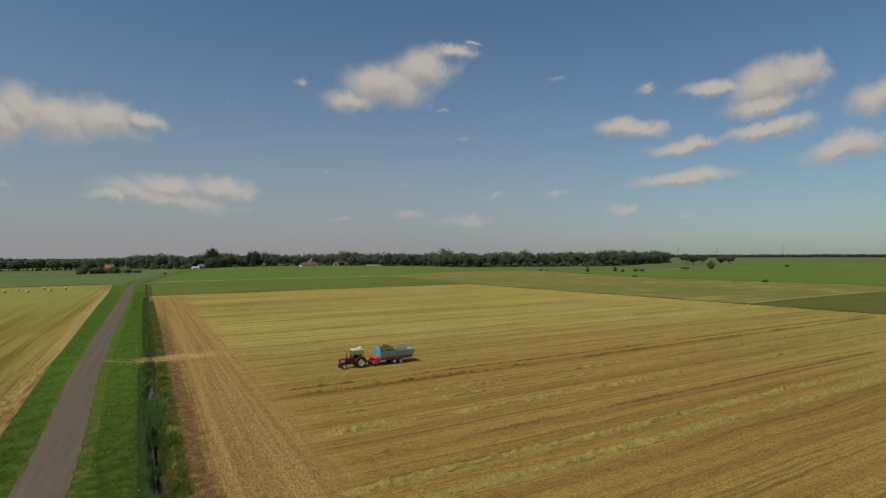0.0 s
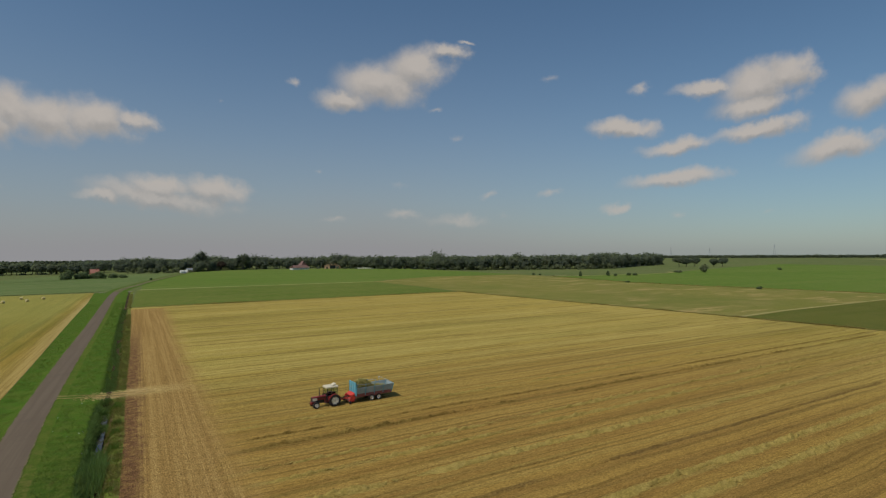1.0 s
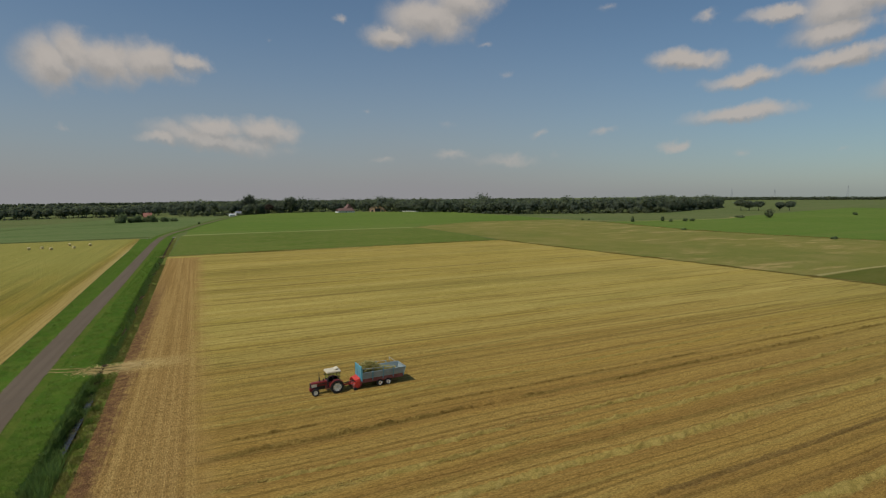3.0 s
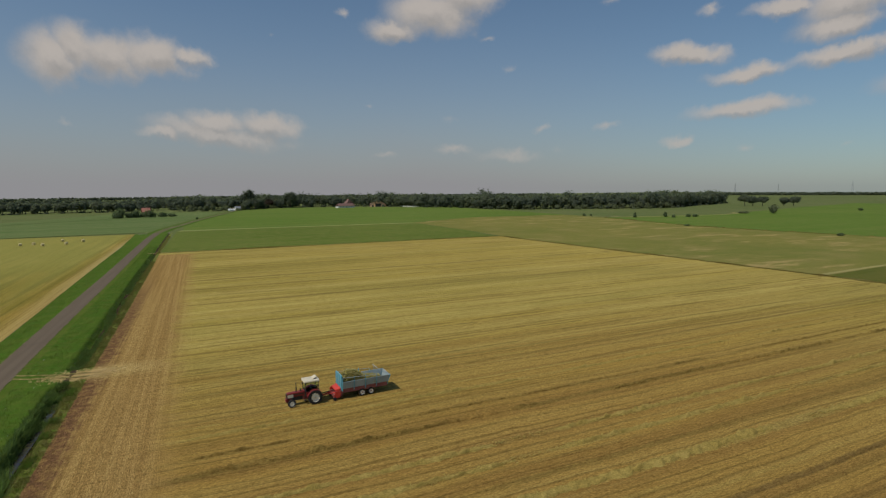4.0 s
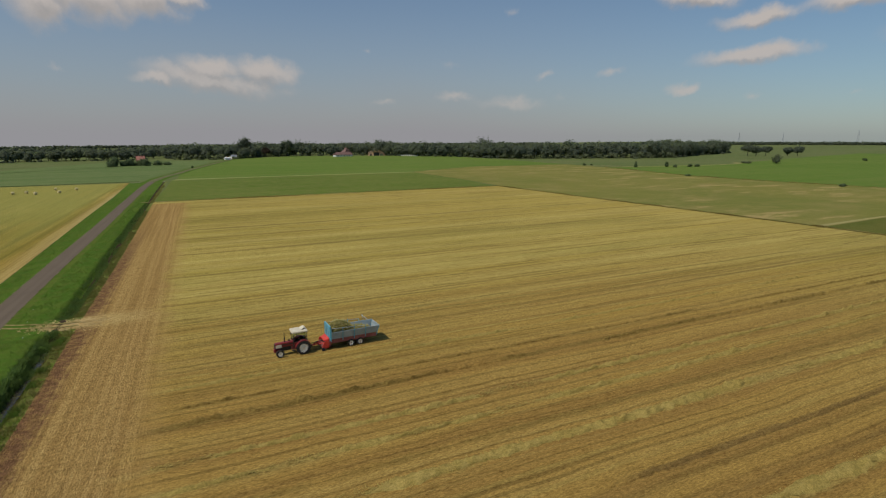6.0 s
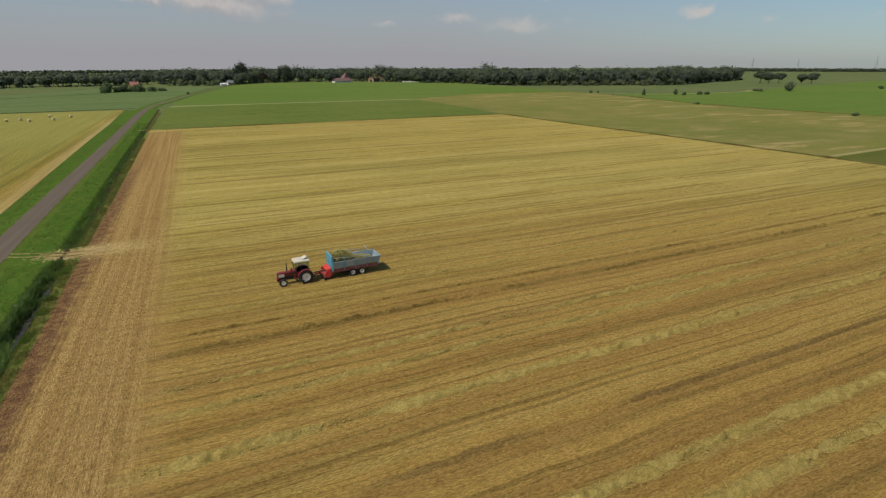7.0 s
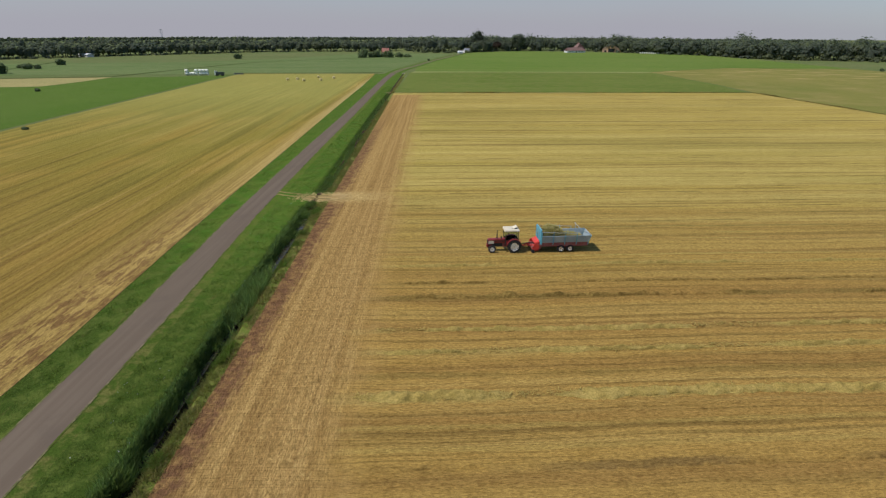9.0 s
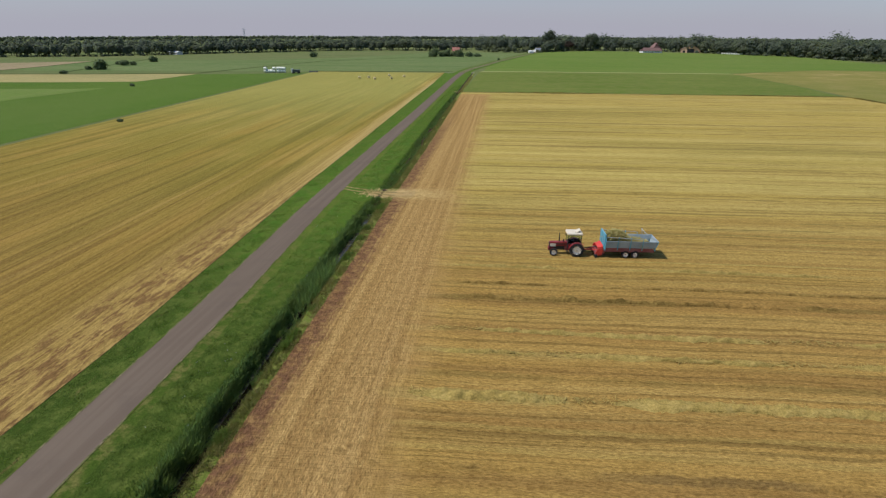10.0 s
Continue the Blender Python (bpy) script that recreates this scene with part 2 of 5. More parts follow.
    def row(at, half, tone, much, seed):
        """A lane of its own tone along the field, with a ragged outline and breaks."""
        off = n.math("ABSOLUTE", n.math("ADD", n.math("ADD", y, -at), sway))
        edge = n.math("MULTIPLY_ADD", ragged, -half * 1.1, off)
        broken = n.step(n.noise(n.join(n.math("MULTIPLY", x, 0.045), seed, 0.0), 1.0, 4.0, 0.65), 0.36, 0.52)
        return n.mix(n.math("MULTIPLY", n.step(edge, half * 1.25, half * 0.55), n.math("MULTIPLY", broken, much)), col, tone)

    # row tones: two pale ones, a darker straw tone and brown earth
    pale, straw, dull, earth = (0.352, 0.252, 0.072), (0.365, 0.262, 0.071), (0.205, 0.140, 0.037), (0.160, 0.102, 0.035)
    for at, half, tone, much in ((47.9, 0.75, pale, 1.0), (53.9, 0.45, pale, 0.9), (57.4, 0.45, pale, 0.95), (44.7, 0.25, straw, 0.5), (42.6, 0.25, straw, 0.5), (34.6, 0.75, pale, 0.9), (31.0, 0.8, pale, 0.95), (40.9, 0.42, earth, 0.7), (36.6, 0.3, earth, 0.3), (50.6, 0.45, dull, 0.6), (63.8, 0.5, dull, 0.8), (67.0, 0.35, dull, 0.5), (69.0, 0.3, straw, 0.5), (71.6, 0.3, pale, 0.6), (74.4, 0.3, pale, 0.5), (80.6, 0.4, dull, 0.55), (84.0, 0.4, pale, 0.5), (94.5, 0.4, dull, 0.6), (102.8, 0.5, dull, 0.6), (121.0, 0.6, dull, 0.6), (142.0, 0.7, dull, 0.6), (162.0, 0.7, dull, 0.7), (177.0, 0.8, dull, 0.6), (201.0, 0.8, dull, 0.5)):
        col = row(at, half, tone, much, at * 3.7)
    # turning strip: wheel tracks run along the edge
    edge = n.math("MULTIPLY_ADD", y, -0.035, x)
    rim_edge = n.math("ADD", edge, n.math("MULTIPLY_ADD", n.noise(p, 0.5, 4.0, 0.65), 2.2, -1.1))
    edge = n.math("ADD", edge, n.math("MULTIPLY_ADD", n.noise(p, 0.22, 5.0, 0.70), 7.0, -3.5))
    strip = n.math("MULTIPLY", n.step(edge, 19.0, 13.6), n.step(y, 252.0, 248.0))
    track = n.noise(n.vec("MULTIPLY", n.join(n.math("MULTIPLY_ADD", y, -0.03, x), y, 0.0), (1.3, 0.012, 0)), 1.0, 4.0, 0.65)
    turn = n.mix(n.step(track, 0.38, 0.62), (0.312, 0.190, 0.060), (0.408, 0.262, 0.088))
    fine = n.noise(n.vec("MULTIPLY", n.join(n.math("MULTIPLY_ADD", y, -0.03, x), y, 0.0), (4.5, 0.03, 0)), 1.0, 3.0, 0.6)
    turn = n.mix(n.math("MULTIPLY", n.step(fine, 0.5, 0.70), 0.22), turn, (0.215, 0.122, 0.045))
    turn = n.mix(n.math("MULTIPLY", n.step(tuft, 0.5, 0.75), 0.3), turn, (0.220, 0.140, 0.043))
    straws = n.noise(n.vec("MULTIPLY", p, (3.0, 0.8, 0)), 1.0, 5.0, 0.75)
    turn = n.mix(n.math("MULTIPLY", n.step(straws, 0.56, 0.68), 0.55), turn, (0.500, 0.360, 0.127))
    col = n.mix(strip, col, turn)
    bare = n.math("MULTIPLY", n.step(n.math("ADD", rim_edge, n.math("MULTIPLY_ADD", track, 2.4, -1.2)), 8.6, 7.3), n.math("MULTIPLY_ADD", n.step(n.noise(p, 1.1, 4.0, 0.7), 0.62, 0.42), 0.5, 0.5))
    col = n.mix(n.math("MULTIPLY", bare, n.math("MULTIPLY", n.step(y, 210.0, 130.0), 0.92)), col, (0.150, 0.076, 0.038))
    gatew = n.math("MULTIPLY", n.step(n.math("ABSOLUTE", n.math("ADD", y, -100.0)), 4.5, 1.0), n.step(x, 22.0, 11.0))
    col = n.mix(n.math("MULTIPLY", gatew, 0.8), col, (0.500, 0.355, 0.130))
    col = n.mix(n.math("MULTIPLY", n.step(clod, 0.47, 0.62), 0.32), col, n.vec("MULTIPLY", col, (0.66, 0.62, 0.56)))
    col = n.mix(n.math("MULTIPLY", n.step(tuft, 0.48, 0.64), 0.42), col, n.vec("MULTIPLY", col, (0.62, 0.60, 0.55)))
    col = n.mix(n.math("MULTIPLY", n.step(grain, 0.49, 0.60), 0.58), col, n.vec("MULTIPLY", col, (0.52, 0.49, 0.43)))
    col = n.mix(n.math("MULTIPLY", n.step(grain, 0.47, 0.37), 0.6), col, n.vec("MULTIPLY", col, (1.48, 1.48, 1.48)))
    n.plug(col, bsdf.inputs["Base Color"])
    high = n.math("ADD", n.math("ADD", n.math("MULTIPLY", line, 1.2), tuft), n.math("MULTIPLY", grain, 0.7))
    bump(n, bsdf, n.math("ADD", high, clod), 1.0, 0.16)
    return mat


def stubble_by_road(name):
    """The other field: lanes run with the road, yellow-green regrowth, a pale raked band and lumpy brown straw at its edge."""
    mat, n, bsdf = material(name, 1.0, 0.0, 0.04)
    p = place(n)
    x, y, z = n.xyz(p)
    side = n.math("MULTIPLY_ADD", y, -0.037, x)
    wob = n.math("MULTIPLY_ADD", n.noise(n.vec("MULTIPLY", p, (0.06, 0.02, 0)), 1.0, 3.0), 1.2, -0.6)
    q = n.join(y, n.math("ADD", side, wob), 0.0)
    broad = n.noise(n.vec("MULTIPLY", q, (0.004, 0.12, 0)), 1.0, 3.0, 0.6)
    lane = n.noise(n.vec("MULTIPLY", q, (0.008, 0.42, 0)), 1.0, 3.0, 0.6)
    line = n.noise(n.vec("MULTIPLY", q, (0.02, 1.7, 0)), 1.0, 3.0, 0.6)
    drift = n.noise(n.vec("MULTIPLY", q, (0.025, 0.06, 0)), 1.0, 4.0, 0.6)
    tuft, grain = n.noise(n.vec("MULTIPLY", q, (0.6, 1.0, 0)), 1.8, 4.0, 0.7), n.noise(n.vec("MULTIPLY", q, (0.6, 1.0, 0)), 6.0, 4.0, 0.75)
    col = n.mix(n.step(broad, 0.38, 0.60), (0.305, 0.208, 0.040), (0.340, 0.240, 0.055))
    col = n.mix(n.math("MULTIPLY", n.step(drift, 0.34, 0.56), 0.80), col, (0.222, 0.180, 0.030))
    col = n.mix(n.math("MULTIPLY", n.step(lane, 0.50, 0.60), 0.70), col, (0.150, 0.124, 0.023))
    col = n.mix(n.math("MULTIPLY", n.step(lane, 0.44, 0.34), 0.55), col, (0.395, 0.285, 0.083))
    col = n.mix(n.math("MULTIPLY", n.step(line, 0.52, 0.64), 0.45), col, (0.120, 0.078, 0.019))
    brown = n.step(n.math("ADD", y, n.math("MULTIPLY", broad, 70.0)), 175.0, 85.0)
    col = n.mix(n.math("MULTIPLY", brown, 0.62), col, n.mix(n.step(line, 0.44, 0.58), (0.285, 0.172, 0.044), (0.190, 0.108, 0.030)))
    # raked band beside the verge
    band = n.step(n.math("ADD", side, n.math("MULTIPLY", broad, 9.0)), -13.5, -7.5)
    raked = n.mix(n.step(line, 0.40, 0.58), (0.470, 0.335, 0.115), (0.345, 0.232, 0.072))
    col = n.mix(n.math("MULTIPLY", band, n.math("MULTIPLY_ADD", brown, -0.40, 0.85)), col, raked)
    lumps = n.noise(n.vec("MULTIPLY", q, (0.32, 1.25, 0)), 1.0, 5.0, 0.72)
    near = n.math("MULTIPLY", n.step(n.math("ADD", side, n.math("MULTIPLY", lane, 8.0)), -15.0, -9.5), n.step(y, 130.0, 55.0))
    col = n.mix(n.math("MULTIPLY", n.math("MULTIPLY", near, n.step(lumps, 0.47, 0.57)), 0.85), col, (0.150, 0.080, 0.030))
    far = n.step(n.math("ADD", y, n.math("MULTIPLY", broad, 60.0)), 140.0, 300.0)
    col = n.mix(n.math("MULTIPLY", n.math("MULTIPLY", far, n.step(side, -15.0, -22.0)), 0.72), col, (0.300, 0.286, 0.072))
    col = n.mix(n.math("MULTIPLY", n.math("MULTIPLY", far, n.step(side, -17.0, -13.0)), 0.55), col, (0.500, 0.395, 0.165))
    col = n.mix(n.math("MULTIPLY", n.step(tuft, 0.48, 0.64), 0.36), col, n.vec("MULTIPLY", col, (0.64, 0.60, 0.54)))
    col = n.mix(n.math("MULTIPLY", n.step(grain, 0.49, 0.58), 0.45), col, n.vec("MULTIPLY", col, (0.60, 0.56, 0.48)))
    col = n.mix(n.math("MULTIPLY", n.step(grain, 0.47, 0.38), 0.45), col, n.vec("MULTIPLY", col, (1.35, 1.35, 1.35)))
    n.plug(col, bsdf.inputs["Base Color"])
    bump(n, bsdf, n.math("ADD", n.math("ADD", n.math("MULTIPLY", line, 0.8), tuft), n.math("MULTIPLY", lumps, 1.4)), 1.0, 0.16)
    return mat


def asphalt():
    mat, n, bsdf = material("asphalt", 0.95, 0.0, 0.08)
    p = place(n)
    x, y, z = n.xyz(p)
    lane = n.math("MULTIPLY_ADD", y, -0.0488, x)
    wear = n.noise(n.join(n.math("MULTIPLY", lane, 1.3), n.math("MULTIPLY", y, 0.04), 0.0), 1.0, 4.0)
    col = n.mix(n.step(wear, 0.35, 0.65), (0.122, 0.090, 0.060), (0.146, 0.111, 0.075))
    col = n.mix(n.math("MULTIPLY", n.step(n.noise(p, 0.35, 5.0, 0.65), 0.5, 0.72), 0.5), col, (0.105, 0.080, 0.057))
    col = n.mix(n.math("MULTIPLY", n.noise(p, 22.0, 2.0), 0.4), col, (0.165, 0.130, 0.098))
    n.plug(col, bsdf.inputs["Base Color"])
    bump(n, bsdf, n.noise(p, 30.0, 3.0), 0.4, 0.01)
    return mat


def leafy(name, a, b, c, scale=0.25, through_leaf=0.42):
    mat, n, bsdf = material(name, 0.75, 0.0, 0.2)
    p = place(n)
    island = n.add("ShaderNodeNewGeometry", 8)
    col = n.mix(island, a, b)
    col = n.mix(n.math("MULTIPLY", n.step(n.noise(p, scale, 3.0), 0.42, 0.66), 0.65), col, c)
    n.plug(col, bsdf.inputs["Base Color"])
    thin = n.add("ShaderNodeBsdfTranslucent", i_0=n.vec("MULTIPLY", col, (1.25, 1.3, 0.9)))
    both = n.tree.nodes.new("ShaderNodeMixShader")
    both.inputs[0].default_value = through_leaf
    n.tree.links.new(bsdf.outputs[0], both.inputs[1])
    n.tree.links.new(thin, both.inputs[2])
    n.tree.links.new(both.outputs[0], n.tree.nodes["Material Output"].inputs[0])
    return mat


def water():
    mat, n, bsdf = material("ditch water", 0.12, 0.0, 0.35)
    p = place(n)
    col = n.mix(n.step(n.noise(p, 1.1, 4.0, 0.7), 0.52, 0.64), (0.034, 0.027, 0.021), (0.055, 0.055, 0.022))
    n.plug(col, bsdf.inputs["Base Color"])
    n.plug(n.math("MULTIPLY_ADD", n.step(n.noise(p, 1.1, 4.0, 0.7), 0.52, 0.64), 0.5, 0.1), bsdf.inputs["Roughness"])
    bump(n, bsdf, n.noise(p, 3.0, 2.0), 0.15, 0.03)
    return mat


STUBBLE = stubble("cut straw stubble")
STUBBLE_B = stubble_by_road("cut straw stubble by the road")
MEADOW = grassy("meadow grass", (0.110, 0.145, 0.044), (0.130, 0.158, 0.052), (0.165, 0.165, 0.066), 0.012, 0.1, (0.004, 0.05, 0))
FIELD_DARK = grassy("dense green crop", (0.100, 0.146, 0.022), (0.126, 0.164, 0.029), (0.168, 0.174, 0.046), 0.02, 0.2, (0.006, 0.22, 0), 0.75)
FIELD_BRIGHT = grassy("bright green ley", (0.108, 0.172, 0.026), (0.128, 0.184, 0.033), (0.160, 0.188, 0.046), 0.008, 0.1, (0.003, 0.06, 0), 0.4)
FIELD_OLIVE = grassy("dry olive pasture", (0.205, 0.190, 0.046), (0.170, 0.174, 0.040), (0.29, 0.225, 0.080), 0.010, 0.05, None, 0.45, None, None, (0.40, 0.290, 0.115))
FIELD_CORNER = grassy("dark olive grass", (0.099, 0.112, 0.022), (0.119, 0.125, 0.025), (0.143, 0.134, 0.033), 0.02, 0.15, (0.006, 0.12, 0))
FIELD_GREY = grassy("grey-green maize", (0.104, 0.154, 0.045), (0.130, 0.174, 0.056), (0.172, 0.196, 0.076), 0.01, 0.1, (0.006, 0.07, 0), 0.4)
FIELD_EDGE = grassy("dark weedy field edge", (0.050, 0.072, 0.016), (0.066, 0.086, 0.020), (0.090, 0.094, 0.030), 0.05, 0.4)
FIELD_DEEP = grassy("deep green ley", (0.074, 0.134, 0.017), (0.090, 0.146, 0.021), (0.108, 0.150, 0.030), 0.01, 0.15, (0.02, 0.01, 0), 0.4)
FIELD_MOWN = grassy("lighter mown ley", (0.125, 0.185, 0.036), (0.145, 0.198, 0.044), (0.170, 0.200, 0.056), 0.02, 0.15, None, 0.5)
FAR_LANE = grassy("far dusty lane", (0.17, 0.15, 0.085), (0.14, 0.13, 0.06), (0.11, 0.12, 0.03), 0.1, 0.6)
FIELD_LIGHT = grassy("pale mown grass", (0.26, 0.27, 0.095), (0.22, 0.25, 0.08), (0.29, 0.27, 0.11), 0.03, 0.2)
FIELD_TAN = grassy("pale tan stubble", (0.36, 0.30, 0.120), (0.31, 0.27, 0.105), (0.26, 0.24, 0.09), 0.02, 0.2)
FIELD_PINK = grassy("pinkish bare stubble", (0.31, 0.235, 0.135), (0.27, 0.215, 0.115), (0.23, 0.21, 0.09), 0.02, 0.2)
VERGE = grassy("verge grass", (0.066, 0.136, 0.014), (0.100, 0.152, 0.021), (0.090, 0.116, 0.022), 0.30, 0.7, None, 0.6, (0.041, 0.064, 0.010))
VERGE_LIGHT = grassy("mown verge edge", (0.074, 0.128, 0.014), (0.104, 0.142, 0.021), (0.140, 0.130, 0.036), 0.3, 0.9, None, 0.5, (0.050, 0.084, 0.011))
BANK = grassy("bank grass", (0.105, 0.150, 0.020), (0.145, 0.165, 0.032), (0.22, 0.175, 0.065), 0.25, 1.3, None, 0.6, None, (0.115, 0.070, 0.040))
MUD = plain("ditch mud", (0.040, 0.028, 0.016), (0.07, 0.050, 0.026), 1.0, 1.0, 0.0, 12.0, 0.03)
TRACK = grassy("pale sandy track", (0.40, 0.30, 0.125), (0.26, 0.215, 0.07), (0.10, 0.12, 0.02), 0.5, 1.4, None, 0.7)
ASPHALT, WATER = asphalt(), water()
EDGE = grassy("dry road edge", (0.22, 0.175, 0.105), (0.09, 0.115, 0.02), (0.07, 0.10, 0.015), 0.35, 1.6, None, 0.9)
SWATH_DARK = grassy("dark straw swath", (0.21, 0.155, 0.042), (0.25, 0.185, 0.05), (0.30, 0.22, 0.07), 0.25, 1.6, None, 0.6)
SWATH_PALE = grassy("pale greenish straw", (0.350, 0.252, 0.068), (0.390, 0.286, 0.084), (0.270, 0.200, 0.050), 0.35, 1.6, None, 0.8)
# woodland leaves lightened and greyed: distance haze put into the base colour
LEAF_HAZED = leafy("woodland leaves greyed for haze", (0.104, 0.126, 0.090), (0.140, 0.164, 0.112), (0.170, 0.188, 0.112), 0.045, 0.6)
LEAF_LIGHT = leafy("willow leaves", (0.130, 0.150, 0.078), (0.165, 0.185, 0.095), (0.14, 0.155, 0.085), 0.08, 0.5)
LEAF_BUSH = leafy("bush leaves", (0.098, 0.135, 0.058), (0.135, 0.175, 0.078), (0.11, 0.14, 0.062), 0.3, 0.5)
LEAF_RED = leafy("copper beech leaves", (0.05, 0.03, 0.024), (0.08, 0.045, 0.03), (0.04, 0.04, 0.02), 0.05)
BLADE = leafy("grass blades", (0.085, 0.155, 0.018), (0.15, 0.205, 0.034), (0.13, 0.16, 0.035), 0.5)
BANK_BLADE = leafy("bank grass blades", (0.125, 0.150, 0.030), (0.20, 0.195, 0.055), (0.16, 0.15, 0.04), 0.5, 0.55)
REED = leafy("reed blades", (0.105, 0.176, 0.048), (0.175, 0.245, 0.082), (0.13, 0.165, 0.046), 0.5, 0.62)
DRY = leafy("dry grass blades", (0.19, 0.165, 0.045), (0.27, 0.22, 0.075), (0.15, 0.155, 0.04), 0.5)
SWATH_STRAW = leafy("greenish cut straw", (0.37, 0.275, 0.08), (0.44, 0.335, 0.105), (0.31, 0.245, 0.065), 0.5, 0.4)
STRAW = leafy("loose straw", (0.54, 0.38, 0.15), (0.64, 0.47, 0.21), (0.46, 0.33, 0.12), 0.5, 0.12)
HAY = leafy("greenish hay", (0.38, 0.33, 0.12), (0.54, 0.46, 0.19), (0.30, 0.27, 0.09), 2.0)
BARK = plain("bark", (0.07, 0.055, 0.04), (0.12, 0.10, 0.075), 2.0, 0.95)


# ---- building ----
def part(name, bm, mat, parent=None, label=""):
    """Links a bmesh as one mesh object, under a thing if one is given."""
    me = bpy.data.meshes.new(name)
    bm.to_mesh(me)
    bm.free()
    me.materials.append(mat)
    ob = new(name, me)
    ob.parent = parent
    if label:
        tagged(ob, label)
    return ob


def mesh(name, verts, faces, mat, parent=None, smooth=False):
    me = bpy.data.meshes.new(name)
    me.from_pydata([tuple(map(float, v)) for v in verts], [], [tuple(map(int, f)) for f in faces])
    me.materials.append(mat)
    if smooth:
        me.polygons.foreach_set("use_smooth", [True] * len(me.polygons))
    me.update()
    ob = new(name, me)
    ob.parent = parent
    return ob


def quads(name, corners, mat, parent=None):
    """One mesh from an array of quads, n x 4 x 3."""
    v = np.asarray(corners, dtype=np.float32).reshape(-1, 3)
    k = len(v) // 4
    me = bpy.data.meshes.new(name)
    me.vertices.add(4 * k)
    me.vertices.foreach_set("co", v.ravel())
    me.loops.add(4 * k)
    me.loops.foreach_set("vertex_index", np.arange(4 * k, dtype=np.int32))
    me.polygons.add(k)
    me.polygons.foreach_set("loop_start", np.arange(0, 4 * k, 4, dtype=np.int32))
    me.materials.append(mat)
    me.update(calc_edges=True)
    me.validate()
    ob = new(name, me)
    ob.parent = parent
    return ob


def box(bm, x0, x1, y0, y1, z0, z1, soft=0.0, taper=None):
    """A box with bevelled edges; taper(x, y, z) may shift its corners."""
    made = bmesh.ops.create_cube(bm, size=1.0)["verts"]
    for v in made:
        v.co = Vector((x0 if v.co.x < 0 else x1, y0 if v.co.y < 0 else y1, z0 if v.co.z < 0 else z1))
        if taper:
            v.co = Vector(taper(*v.co))
    if soft:
        edges = {e for v in made for e in v.link_edges}
        bmesh.ops.bevel(bm, geom=list(edges), offset=soft, segments=2, affect="EDGES", profile=0.6)
    return bm


def rod(bm, a, b, r, sides=8, r2=None):
    a, b = Vector(a), Vector(b)
    m = Matrix.Translation((a + b) / 2) @ (b - a).to_track_quat("Z", "Y").to_matrix().to_4x4()
    bmesh.ops.create_cone(bm, cap_ends=True, segments=sides, radius1=r, radius2=r if r2 is None else r2, depth=(b - a).length, matrix=m)
    return bm


def line(points):
    xs, ys = np.array([p[0] for p in points], float), np.array([p[1] for p in points], float)
    return lambda y: np.interp(y, ys, xs)


rng = np.random.default_rng(7)

# the lane's centre line, and the lines that run with it: x for each y
ROAD_N = [(-4.0, -160), (-2.5, 30), (-2.1, 45), (-1.8, 60), (-1.75, 90), (-1.1, 115), (-0.1, 146), (1.7, 192), (4.8, 292), (6.2, 335), (8.4, 372)]
road_mid = line(ROAD_N)
road_l, road_r = (lambda y: road_mid(y) - 1.72), (lambda y: road_mid(y) + 1.72)
field_l = line([(-9.0, -160), (-7.5, 40), (-7.0, 55), (-7.0, 100), (-6.3, 130), (-5.9, 152), (-5.3, 190), (-4.2, 245), (-3.0, 292), (-2.6, 372)])
ditch = line([(3.0, -160), (5.2, 25), (5.5, 40), (5.8, 55), (6.1, 75), (6.6, 92), (7.5, 110), (8.2, 145), (9.3, 195), (11.1, 250), (13.9, 341), (15.0, 372)])
bank_r = line([(5.0, -160), (7.2, 25), (7.6, 40), (8.1, 56), (8.7, 74), (9.1, 94), (9.9, 120), (10.7, 145), (11.9, 195), (13.2, 256), (15.8, 341), (17.0, 372)])
Y0, Y1 = -160.0, 372.0
GATE = (96.5, 103.0)
YS = np.concatenate([np.arange(-160, 24, 8.0), np.arange(24, 130, 0.5), np.arange(130, 260, 1.5), np.arange(260, 371, 4.0), [372.0]])


def rough_noise(x, y, seed=0.0):
    return noise.noise(Vector((x, y, seed)))


def strip(name, left, right, cols, rows, height, mat):
    """A sheet between two lines, cols quads across."""
    verts, faces = [], []
    f = np.linspace(0, 1, cols + 1)
    for y in rows:
        a, b = float(left(y)), float(right(y))
        verts += [(a + (b - a) * s, y, height(a + (b - a) * s, y, s)) for s in f]
    w = cols + 1
    faces = [(r * w + c, r * w + c + 1, (r + 1) * w + c + 1, (r + 1) * w + c) for r in range(len(rows) - 1) for c in range(cols)]
    return mesh(name, verts, faces, mat, smooth=True)


def patch(name, corners, z, mat, label, category="field"):
    """A flat field from its corners."""
    ob = mesh(name, [(x, y, z) for x, y in corners], [tuple(range(len(corners)))], mat)
    return tagged(ob, label, category, kind="structure")


def gate_fill(y):
    """1 on the earth dam that crosses the ditch, 0 off it."""
    a, b = GATE
    return float(np.clip(min((y - a + 1.2) / 1.5, (b + 1.2 - y) / 1.5), 0, 1))


def ditch_depth(y):
    far = float(np.clip((300 - y) / 60, 0.15, 1))
    return (1.40 if y < 97 else 0.75) * far * (1 - gate_fill(y))


